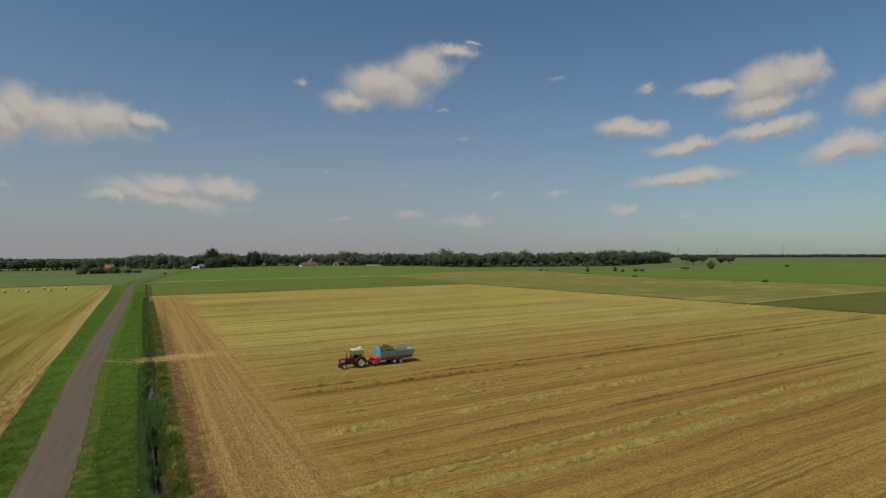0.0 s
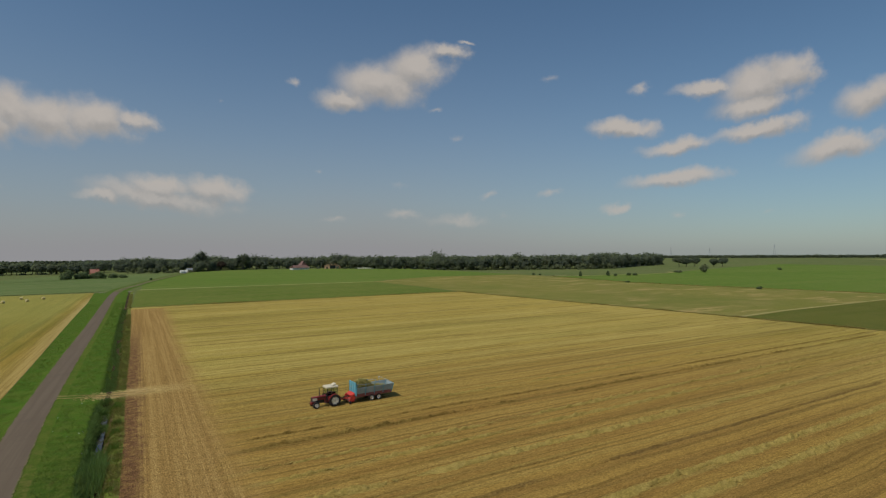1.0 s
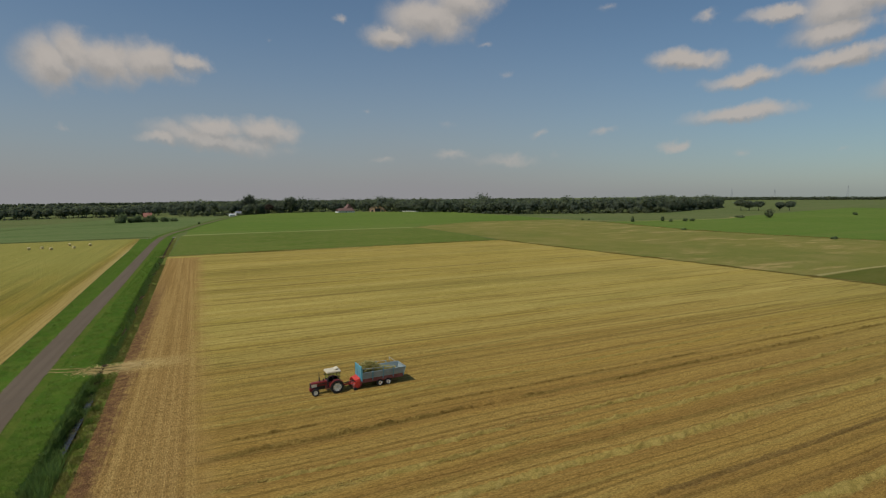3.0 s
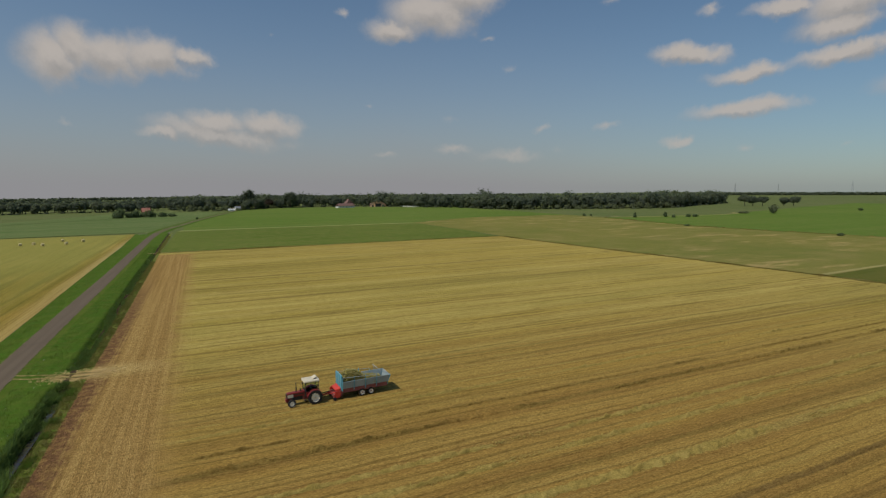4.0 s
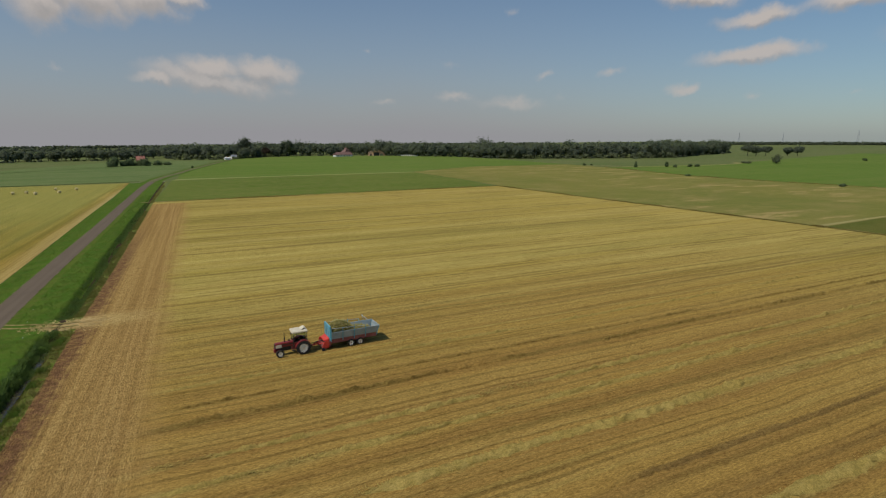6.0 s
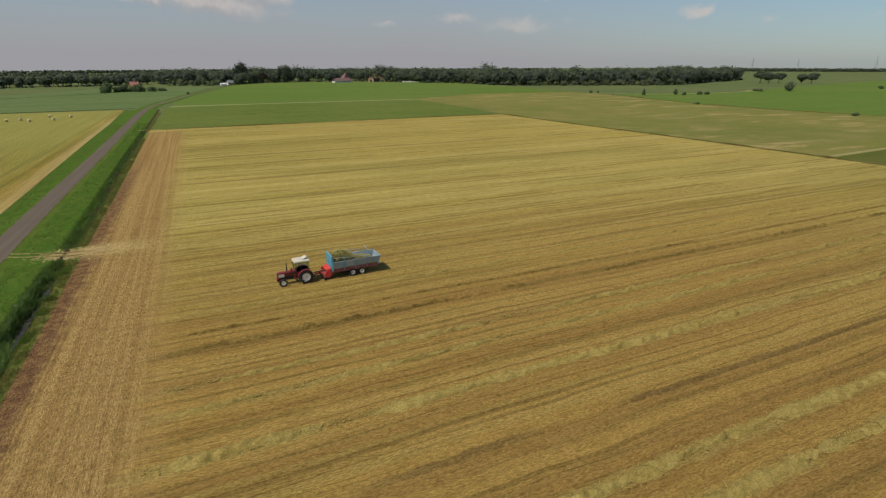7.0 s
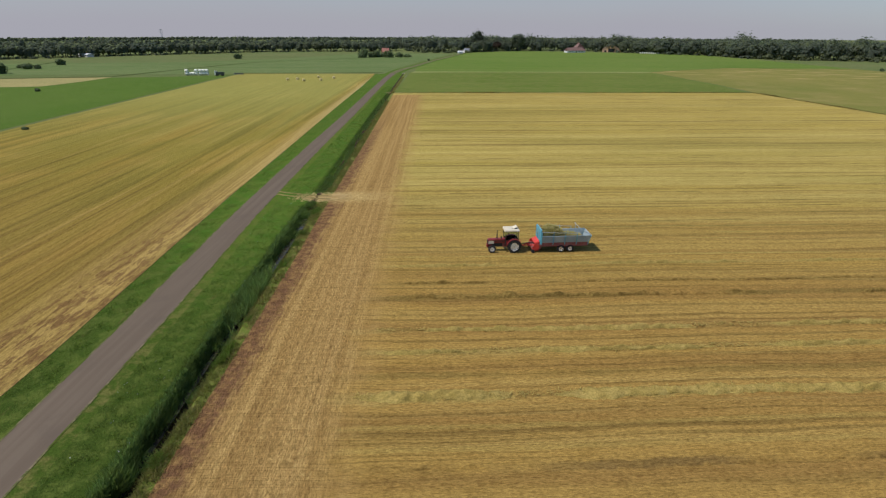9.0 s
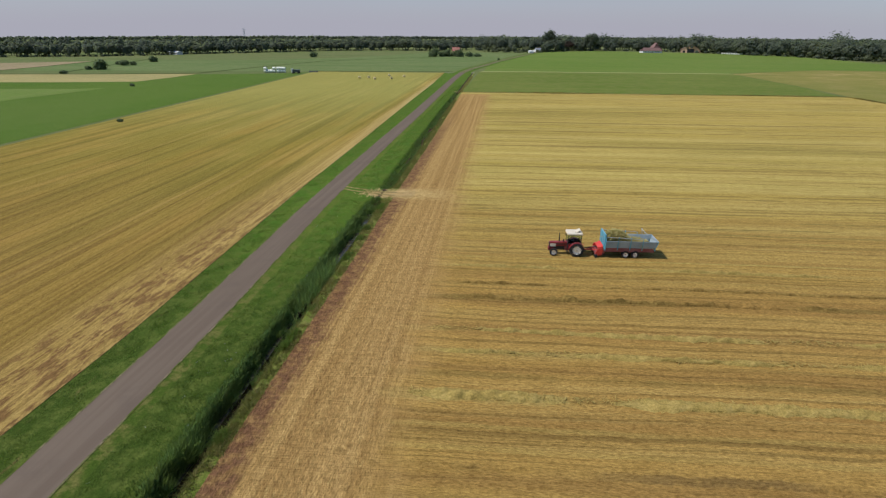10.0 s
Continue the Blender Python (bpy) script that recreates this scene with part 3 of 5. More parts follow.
# ---- the lie of the land ----
def build_ground():
    """One sheet to the skyline, open only where the lane and its ditch run."""
    xs_l = [-1150, -1020, -900, -400, -200, -100, -50]
    xs_r = [40, 90, 150, 300, 600, 1200, 1800, 2300]
    rows = [-4600, -1500, -500, *np.arange(-160, 373, 38.0), 372.0, 373.0, 500, 700, 1000, 1600, 2100]
    verts, faces = [], []
    for y in rows:
        yy = min(max(y, Y0), Y1)
        verts += [(x, y, 0.0) for x in (*xs_l, float(field_l(yy)), float(bank_r(yy)), *xs_r)]
    w, hole = len(xs_l) + 2 + len(xs_r), len(xs_l)
    for r in range(len(rows) - 1):
        inside = rows[r] >= Y0 and rows[r + 1] <= Y1
        faces += [(r * w + c, r * w + c + 1, (r + 1) * w + c + 1, (r + 1) * w + c) for c in range(w - 1) if not (inside and c == hole)]
    return tagged(mesh("ground", verts, faces, MEADOW), "flat open meadow land reaching to the skyline", "ground", kind="structure")


build_ground()


def road_height(x, y, s):
    return 0.12 + 0.05 * (1 - (2 * s - 1) ** 2)


road = tagged(strip("road", road_l, road_r, 6, YS, road_height, ASPHALT), "narrow grey-brown asphalt lane without markings", "road", kind="structure")
tagged(strip("verge_left", field_l, road_l, 14, YS, lambda x, y, s: 0.10 * s + math.sin(math.pi * s) * (0.09 * rough_noise(x * 0.9, y * 0.6) + 0.05 * rough_noise(x * 2.3, y * 1.2, 8.0) - 0.12), VERGE), "mown green grass verge beside the lane", "verge", kind="structure")


def bank_height(x, y, s):
    d = ditch_depth(y)
    fall = np.clip((s - 0.80) / 0.19, 0, 1)
    fall = fall * fall * (3 - 2 * fall)
    return 0.093 * (1 - s) - d * fall + (0.10 * rough_noise(x * 0.9, y * 0.6, 2.0) + 0.06 * rough_noise(x * 2.3, y * 1.2, 8.0)) * math.sin(math.pi * s)


def bank_height_r(x, y, s):
    d = ditch_depth(y)
    rise = np.clip((s - 0.02) / 0.50, 0, 1)
    rise = rise * rise * (3 - 2 * rise)
    return -d * (1 - rise) + 0.10 * rough_noise(x * 0.9, y * 0.5, 4.0) * math.sin(math.pi * s)


tagged(strip("verge_mown", road_r, lambda y: road_r(y) + 1.15, 3, YS, lambda x, y, s: 0.105 - 0.012 * s + 0.02 * rough_noise(x * 2, y * 0.7, 3.0) * math.sin(math.pi * s), VERGE_LIGHT), "closely mown bright grass edge of the lane", "verge", kind="structure")
tagged(strip("verge_right", lambda y: road_r(y) + 1.15, lambda y: ditch(y) - 0.45, 18, YS, bank_height, VERGE), "uneven grass verge falling into a ditch", "verge", kind="structure")
tagged(strip("ditch_bed", lambda y: ditch(y) - 0.45, lambda y: ditch(y) + 0.45, 3, YS, lambda x, y, s: -ditch_depth(y) - 0.12 * math.sin(math.pi * s) * (1 - gate_fill(y)), MUD), "dark muddy ditch bed", "ditch", kind="structure")
tagged(strip("ditch_bank", lambda y: ditch(y) + 0.45, bank_r, 10, YS, bank_height_r, BANK), "overgrown grass bank of the ditch", "bank", kind="structure")
brim = line([(-0.10, 20), (-0.10, 58), (0.30, 70), (0.50, 95)])
tagged(strip("water", lambda y: ditch(y) - 0.50, lambda y: ditch(y) + brim(y), 3, np.arange(20.0, 95.5, 1.5), lambda x, y, s: -1.10, WATER), "still grey ditch water under overhanging grass", "water", kind="structure")
tagged(strip("road_edge", lambda y: road_l(y) - 0.12, lambda y: road_l(y) + 0.02, 1, YS[::3], lambda x, y, s: 0.132, EDGE), "worn dry edge of the lane", "road edge", kind="structure")
tagged(strip("road_edge", lambda y: road_r(y) - 0.02, lambda y: road_r(y) + 0.12, 1, YS[::3], lambda x, y, s: 0.132, EDGE), "worn dry edge of the lane", "road edge", kind="structure")

# the far end of the lane bends away to the farms
BEND = [(8.0, 368.0), (10.0, 388.0), (14.0, 415.0), (22.0, 450.0), (31.0, 500.0), (50.0, 585.0), (72.0, 680.0), (84.0, 730.0)]


def ribbon(name, points, width, z, mat, label, category):
    pts = [Vector((*p, 0)) for p in points]
    verts, faces = [], []
    for i, p in enumerate(pts):
        d = (pts[min(i + 1, len(pts) - 1)] - pts[max(i - 1, 0)]).normalized()
        side = Vector((d.y, -d.x, 0)) * width / 2
        verts += [(p - side) + Vector((0, 0, z)), (p + side) + Vector((0, 0, z))]
    faces = [(2 * i, 2 * i + 1, 2 * i + 3, 2 * i + 2) for i in range(len(pts) - 1)]
    return tagged(mesh(name, verts, faces, mat), label, category, kind="structure")


ribbon("road_far", BEND, 4.2, 0.14, FAR_LANE, "pale far stretch of the lane bending to the farms", "road")
ribbon("verge_far", BEND, 10.0, 0.09, VERGE, "grass verge along the far lane", "verge")


# stubble field, with the relief of its lanes
def stubble_height(x, y, s):
    return 0.02 + 0.05 * rough_noise(x * 0.03, y * 0.9, 1.0) + 0.03 * rough_noise(x * 0.5, y * 1.1, 5.0)


FIELD_TOP, FIELD_R = 256.5, line([(184.5, -160), (183.0, 60), (180.5, 110), (178.0, 150), (174.0, 200), (170.5, 257)])
rows_f = np.concatenate([np.arange(-100, 28, 8.0), np.arange(28, 110, 0.5), np.arange(110, 256, 1.0), [256.5]])
tagged(strip("stubble_field", bank_r, FIELD_R, 120, rows_f, lambda x, y, s: stubble_height(x, y, s) + 0.03, STUBBLE), "golden stubble field with lanes of cut straw", "field", kind="structure")
tagged(strip("stubble_field_far", lambda y: -84.5 + 0 * y, field_l, 60, np.concatenate([np.arange(-150, 370, 4.0), [371.0]]), lambda x, y, s: 0.04 + 0.03 * rough_noise(x * 0.4, y * 0.03), STUBBLE_B), "yellow-green stubble field with rows along the lane", "field", kind="structure")

patch("field_green", [(13.4, 258.5), (169.5, 259), (175.0, 300), (176.5, 383), (60, 384), (19, 381)], 0.05, FIELD_DARK, "dense dark green grass field")
patch("field_path", [(19, 381), (60, 384), (176.5, 383), (176.5, 389), (60, 391), (22, 392)], 0.07, FIELD_LIGHT, "pale mown strip between two green fields", "path")
patch("field_bright", [(22, 392), (60, 391), (176, 389), (250, 430), (345, 425), (352, 540), (352, 668), (300, 725), (225, 775), (160, 790), (95, 750), (82, 715), (52, 580), (33, 495), (24, 450)], 0.06, FIELD_BRIGHT, "bright green grass field before the woods")
patch("pasture", [(186, -160), (184.5, 60), (182.0, 110), (179.5, 150), (175.5, 200), (172, 258), (176, 300), (177.5, 388), (250, 429), (345, 424), (340, 366), (316, 262), (318, 211), (328, 157), (352, -160)], 0.05, FIELD_OLIVE, "dry olive pasture with tan patches")
patch("field_corner", [(187, 20), (185.2, 70), (183.0, 103), (214, 105), (333, 104), (342, 20)], 0.09, FIELD_CORNER, "dark green corner of the pasture")
patch("field_far_green", [(329, 157), (319, 211), (317, 262), (341, 366), (470, 352), (640, 405), (900, 470), (900, 40), (353, -160)], 0.06, FIELD_BRIGHT, "bright green far grass field")
patch("field_left_green", [(-86.5, -160), (-86.5, 364), (-100, 350), (-140, 340), (-260, 311), (-420, 250), (-420, -160)], 0.05, FIELD_DEEP, "bright green grass field beyond the stubble")
patch("field_strip_tan", [(-146, 341), (-207, 328), (-253, 321), (-420, 285), (-420, 222), (-213, 275), (-187, 278.5), (-151, 287), (-147, 312)], 0.09, FIELD_TAN, "pale tan strip of stubble", "field")
patch("field_strip_light", [(-144.8, 255.7), (-156, 249.5), (-187, 245.4), (-330, 226), (-330, 150), (-151, 204.8), (-150, 219.4), (-147, 234)], 0.09, FIELD_MOWN, "lighter green mown strip", "field")
patch("field_grey", [(3.0, 378), (-82, 372), (-112, 368), (-262, 350), (-330, 395), (-300, 470), (-170, 500), (-105, 560), (-40, 700), (62, 690), (42, 585), (24, 500), (14, 450), (8, 415)], 0.05, FIELD_GREY, "grey-green crop field with faint rows")
patch("field_far_tan", [(-279, 351), (-282, 397), (-292, 460), (-315, 439), (-342, 423), (-460, 372), (-460, 290)], 0.09, FIELD_PINK, "distant pinkish bare stubble field")
patch("field_far_pale", [(1250, 330), (1500, 520), (1520, 600), (1250, 380)], 0.12, FIELD_TAN, "pale ripe field far across the plain")
ribbon("field_edge", [(-85, 374), (-40, 377), (2, 381)], 4.0, 0.08, FIELD_EDGE, "dark weedy edge between two fields", "field edge")
ribbon("field_edge", [(-232, 347.5), (-239.6, 379), (-248.6, 416), (-272, 507)], 3.0, 0.08, FIELD_EDGE, "dark weedy edge between two fields", "field edge")
ribbon("field_edge", [(-420, 250), (-279, 350.5), (-282, 397), (-292, 460)], 3.0, 0.11, FIELD_EDGE, "dark weedy edge between two fields", "field edge")
ribbon("field_edge", [(-256.5, 324), (-208.5, 330), (-149, 345), (-143, 371), (-132, 421), (-114, 491), (-88, 525), (-61, 551), (-27, 581)], 3.0, 0.12, FIELD_EDGE, "dark weedy edge between two fields", "field edge")
ribbon("field_track", [(345, 396), (362, 366), (395, 352), (430, 347), (470, 349), (492, 356), (505, 372)], 3.6, 0.10, FIELD_TAN, "pale worn farm track through grass", "track")
for dy, w in ((0.75, 0.38), (-0.75, 0.45)):
    ribbon("gate_track", [(-0.2, 102.6 + dy), (1.6, 101.6 + dy), (4.4, 100.6 + dy), (6.0, 100.0 + dy), (7.6, 99.6 + dy), (9.4, 99.4 + dy)], w, 0.115, TRACK, "faint straw-strewn wheel track over the ditch", "track")
ribbon("headland_track", [(9.0, 257.6), (24, 257.8), (60, 257.7), (96, 257.9)], 1.3, 0.125, FIELD_TAN, "pale worn strip along the stubble's far end", "track")
ribbon("field_track", [(183.4, 104.6), (214, 106.4), (270, 106.0), (333, 105.2)], 1.7, 0.10, FIELD_TAN, "pale worn strip along the pasture's corner", "track")


# ---- woods and trees ----
def leaf_cloud(centre, radii, count, size, clumps=9, up=0.6):
    """Leaf sprays of a crown: quads round several clumps within an ellipsoid."""
    centre, radii = np.asarray(centre, float), np.asarray(radii, float)
    d = rng.normal(size=(clumps, 3))
    d /= np.linalg.norm(d, axis=1)[:, None]
    c = d * rng.uniform(0.30, 0.66, (clumps, 1))
    which = rng.integers(0, clumps, count)
    o = rng.normal(size=(count, 3))
    o /= np.linalg.norm(o, axis=1)[:, None]
    where = c[which] + o * rng.uniform(0.22, 0.46, (count, 1))
    mid = centre + where * radii
    whole = where / (np.linalg.norm(where, axis=1)[:, None] + 1e-6)
    nrm = 0.45 * o + 0.75 * whole + rng.normal(scale=0.25, size=(count, 3)) + (0, 0, up)
    nrm /= np.linalg.norm(nrm, axis=1)[:, None]
    side = np.cross(nrm, rng.normal(size=(count, 3)))
    side /= np.linalg.norm(side, axis=1)[:, None] + 1e-9
    other = np.cross(nrm, side)
    s = size * rng.uniform(0.55, 1.25, (count, 1))
    return np.stack([mid - side * s - other * s * 0.5, mid + side * s * 0.3 - other * s * 0.8, mid + side * s + other * s * 0.5, mid - side * s * 0.4 + other * s], 1)


def trunk_quads(base, top, r, sides=5):
    base, top = np.asarray(base, float), np.asarray(top, float)
    a = np.arange(sides + 1) * 2 * math.pi / sides
    ring = np.stack([np.cos(a), np.sin(a), 0 * a], 1)
    lo, hi = base + ring * r, top + ring * r * 0.55
    return np.stack([lo[:-1], lo[1:], hi[1:], hi[:-1]], 1)


def along(points, step):
    """Points at even steps on a polyline."""
    p = np.array(points, float)
    run = np.r_[0, np.cumsum(np.linalg.norm(np.diff(p, axis=0), axis=1))]
    s = np.arange(0, run[-1], step)
    return np.stack([np.interp(s, run, p[:, 0]), np.interp(s, run, p[:, 1])], 1)


def wood(name, edge, depth, rows, step, tall, leaf, count, mat, label, lift=0.22, inward=None, skirt=3.2, broad=(0.34, 0.52)):
    """A wood: rows of trees behind its edge line, away from the fields."""
    crowns, stems = [], []
    for k in range(rows):
        for x, y in along(edge, step):
            away = np.array([x - 20.0, y - 15.0])
            away = away / np.linalg.norm(away) if inward is None else np.array(inward)
            q = np.array([x, y]) + away * depth * k / max(rows - 1, 1) + rng.uniform(-0.4, 0.4, 2) * step
            h = rng.uniform(*tall) * (1 + 0.10 * k / max(rows, 1)) * (0.78 if k == 0 and rng.random() < 0.3 else 1.0)
            h *= 1.0 + 0.28 * rough_noise(q[0] * 0.022, q[1] * 0.022, 13.0)
            h *= 1.0 + 0.20 * rough_noise(q[0] * 0.065, q[1] * 0.065, 14.0)
            if rng.random() < 0.05:
                h *= 1.12
            w = h * rng.uniform(*broad)
            low = h * lift * rng.uniform(0.7, 1.2) if k else h * lift * rng.uniform(0.35, 1.1)
            crowns.append(leaf_cloud((*q, (h + low) / 2), (w, w, (h - low) / 2.15), count, leaf, int(rng.integers(20, 30))))
            if k == 0 and skirt:  # shrubs close the wood's edge
                for _ in range(2):
                    s = q + rng.uniform(-0.6, 0.6, 2) * step - away * 2.5
                    b = skirt * rng.uniform(0.6, 1.3)
                    crowns.append(leaf_cloud((*s, b * 0.4), (b * 1.1, b * 1.1, b * 0.7), 60, leaf * 0.8, 9))
            stems.append(trunk_quads((*q, -0.2), (*q, (h + low) / 2), 0.25 + h * 0.012))
    ob = quads(name, np.concatenate(crowns), mat)
    tagged(ob, label, "wood", kind="stuff")
    quads("trunks", np.concatenate(stems), BARK, ob)
    return ob


def tree(x, y, tall, wide, leaf, count, mat, label, low=0.25, clumps=12, name="tree", flat=1.0):
    ob = tagged(new(name), label, "tree" if name == "tree" else "bush")
    ob.location = (x, y, 0)
    zc = tall * (1 + low) / 2
    bark = [trunk_quads((0, 0, -0.2), (0, 0, zc), 0.1 + tall * 0.022, 7)]
    for a in np.linspace(0, 6.28, 6)[:-1] + rng.uniform(0, 1):
        bark.append(trunk_quads((0, 0, zc * rng.uniform(0.5, 0.8)), (math.cos(a) * wide * 0.55, math.sin(a) * wide * 0.55, zc * rng.uniform(0.95, 1.25)), 0.05 + tall * 0.008, 5))
    quads("trunk", np.concatenate(bark), BARK, ob)
    quads("crown", leaf_cloud((0, 0, zc), (wide, wide * flat, tall * (1 - low) / 2.1), count, leaf, clumps), mat, ob)
    return ob


def bush(x, y, tall, wide, mat=None, label="rounded dark green field bush"):
    return tree(x, y, tall, wide, 0.16 + tall * 0.06, 800, mat or LEAF_BUSH, label, low=-0.3, clumps=22, name="bush")


wood("avenue_wood", [(-470, 470), (-420, 508), (-340, 545), (-266, 630), (-169, 735), (-107, 760), (-45, 764), (0, 785)], 40, 4, 8.5, (11, 13.5), 1.1, 240, LEAF_HAZED, "avenue of tall dark broadleaf trees with bare trunks", 0.10, None, 1.7)
wood("back_wood", [(-560, 540), (-400, 650), (-300, 770), (-180, 870), (-90, 910), (60, 890), (160, 880)], 80, 4, 8.0, (11.5, 14), 1.3, 190, LEAF_HAZED, "dark mixed wood behind the avenue", 0.12)
wood("farm_wood", [(12, 800), (60, 760), (95, 745), (125, 790), (165, 812), (224, 800), (265, 795), (302, 735), (330, 690), (362, 645)], 70, 4, 11.5, (15, 20), 1.15, 380, LEAF_HAZED, "dense dark broadleaf wood round the farms", 0.05, None, 3.2, (0.42, 0.64))
wood("field_wood", [(362, 645), (366, 600), (376, 565), (435, 545), (480, 520), (515, 503), (560, 502), (600, 514), (680, 548), (765, 585)], 60, 4, 12.5, (15, 21), 1.1, 480, LEAF_HAZED, "dense dark broadleaf wood at the field's edge", 0.03, None, 3.2, (0.44, 0.68))
wood("middle_wood", [(290, 800), (340, 745), (385, 690), (415, 625)], 60, 4, 9.0, (14, 18), 1.5, 180, LEAF_HAZED, "dense dark wood between the farms and the field", 0.08)
wood("rear_wood", [(420, 720), (470, 660), (560, 620), (660, 640), (760, 690), (800, 700)], 60, 3, 9.0, (15, 19), 1.6, 150, LEAF_HAZED, "tall dark wood behind the field's edge", 0.08)
wood("wood_fringe", [(362, 640), (372, 560), (430, 535), (470, 512), (515, 492), (560, 490)], 10, 2, 13.0, (4, 9.5), 0.7, 300, LEAF_LIGHT, "lighter willow scrub in front of the wood", 0.0, None, 2.6, (0.6, 0.95))
wood("farm_fringe", [(22, 742), (40, 728), (62, 716), (92, 735)], 12, 2, 9.0, (5, 9), 0.7, 220, LEAF_LIGHT, "green scrub by the lane's end", 0.0)
wood("horizon_wood", [(760, 900), (1000, 1060), (1400, 1150), (1700, 800), (1900, 250), (1950, -700)], 100, 4, 6, (8.0, 9.5), 2.2, 34, LEAF_HAZED, "faint wooded skyline far across the plain", 0.0, None, 0.0)
wood("horizon_wood_far", [(-1040, 300), (-1000, 1000), (-600, 1600), (300, 1800), (1100, 1500)], 100, 3, 7, (6.5, 8.5), 2.6, 40, LEAF_HAZED, "faint wooded skyline behind the near woods", 0.0, None, 0.0)

tree(102, 770, 28.5, 9.5, 0.85, 2000, LEAF_HAZED, "tall broad oak standing over the farm trees", 0.08, 20)
tree(160, 796, 25.5, 11.0, 0.9, 2000, LEAF_HAZED, "broad dark oak by the farmyard", 0.08, 22)
tree(131, 788, 14.0, 7.0, 0.9, 600, LEAF_RED, "copper-leaved beech among green trees", 0.1, 12)
for x, y, h, w in ((673, 479, 16, 9.5), (682, 474, 17, 10.5), (692, 468, 14, 8.5), (712, 453, 12.5, 6.5), (722, 447, 14, 8.5)):
    tagged(tree(x, y, h, w, 0.75, 1200, LEAF_HAZED, "round-crowned tree in a small field clump", 0.16, 20), group="trees of the far clump")
tree(517, 338, 10.5, 5.0, 0.7, 520, LEAF_LIGHT, "lone grey-green willow in the meadow", -0.15, 18)
bush(497, 354, 3.0, 6.0, LEAF_LIGHT, "low spreading willow scrub in grass")
bush(361.5, 354, 5.2, 1.5, label="slim upright dark green bush")
bush(388.5, 347, 5.0, 1.5, label="slim upright dark green bush")
for x, y, h, w in ((387, 337, 2.6, 1.8), (405, 338, 3.2, 2.6), (410, 335, 3.0, 2.6), (346, 399, 2.2, 1.8), (314.5, 262, 1.5, 2.0), (318, 173, 1.8, 1.6), (352, 397, 1.8, 1.2), (642, 330, 3.0, 3.0), (660, 560, 5.5, 3.5)):
    tagged(bush(x, y, h, w), group="bushes in the far pasture")
for x, y, h, w in ((-225, 368, 7.0, 5.2), (-231.5, 366, 3.0, 2.6), (-237, 411, 4.6, 4.2), (-231, 413, 3.4, 2.6), (-242, 458, 5.6, 4.2), (-143, 562, 6.4, 4.8), (-223, 332, 2.2, 2.6), (-80.5, 166, 1.0, 0.9), (-139, 265, 1.6, 1.2), (-247, 420, 2.8, 2.4)):
    tagged(bush(x, y, h, w), group="bushes among the far fields")
for x, y, h, w in ((-30, 594, 10.5, 7.0), (-17, 600, 7.5, 6.5), (-5, 597, 8.0, 7.0), (6, 600, 5.5, 6.0), (-10, 606, 6.0, 7.0), (14, 604, 4.0, 5.0), (-22, 597, 6.0, 5.0), (34, 533, 2.2, 1.3)):
    tagged(bush(x, y, h, w), group="bushes round the red-roofed house")


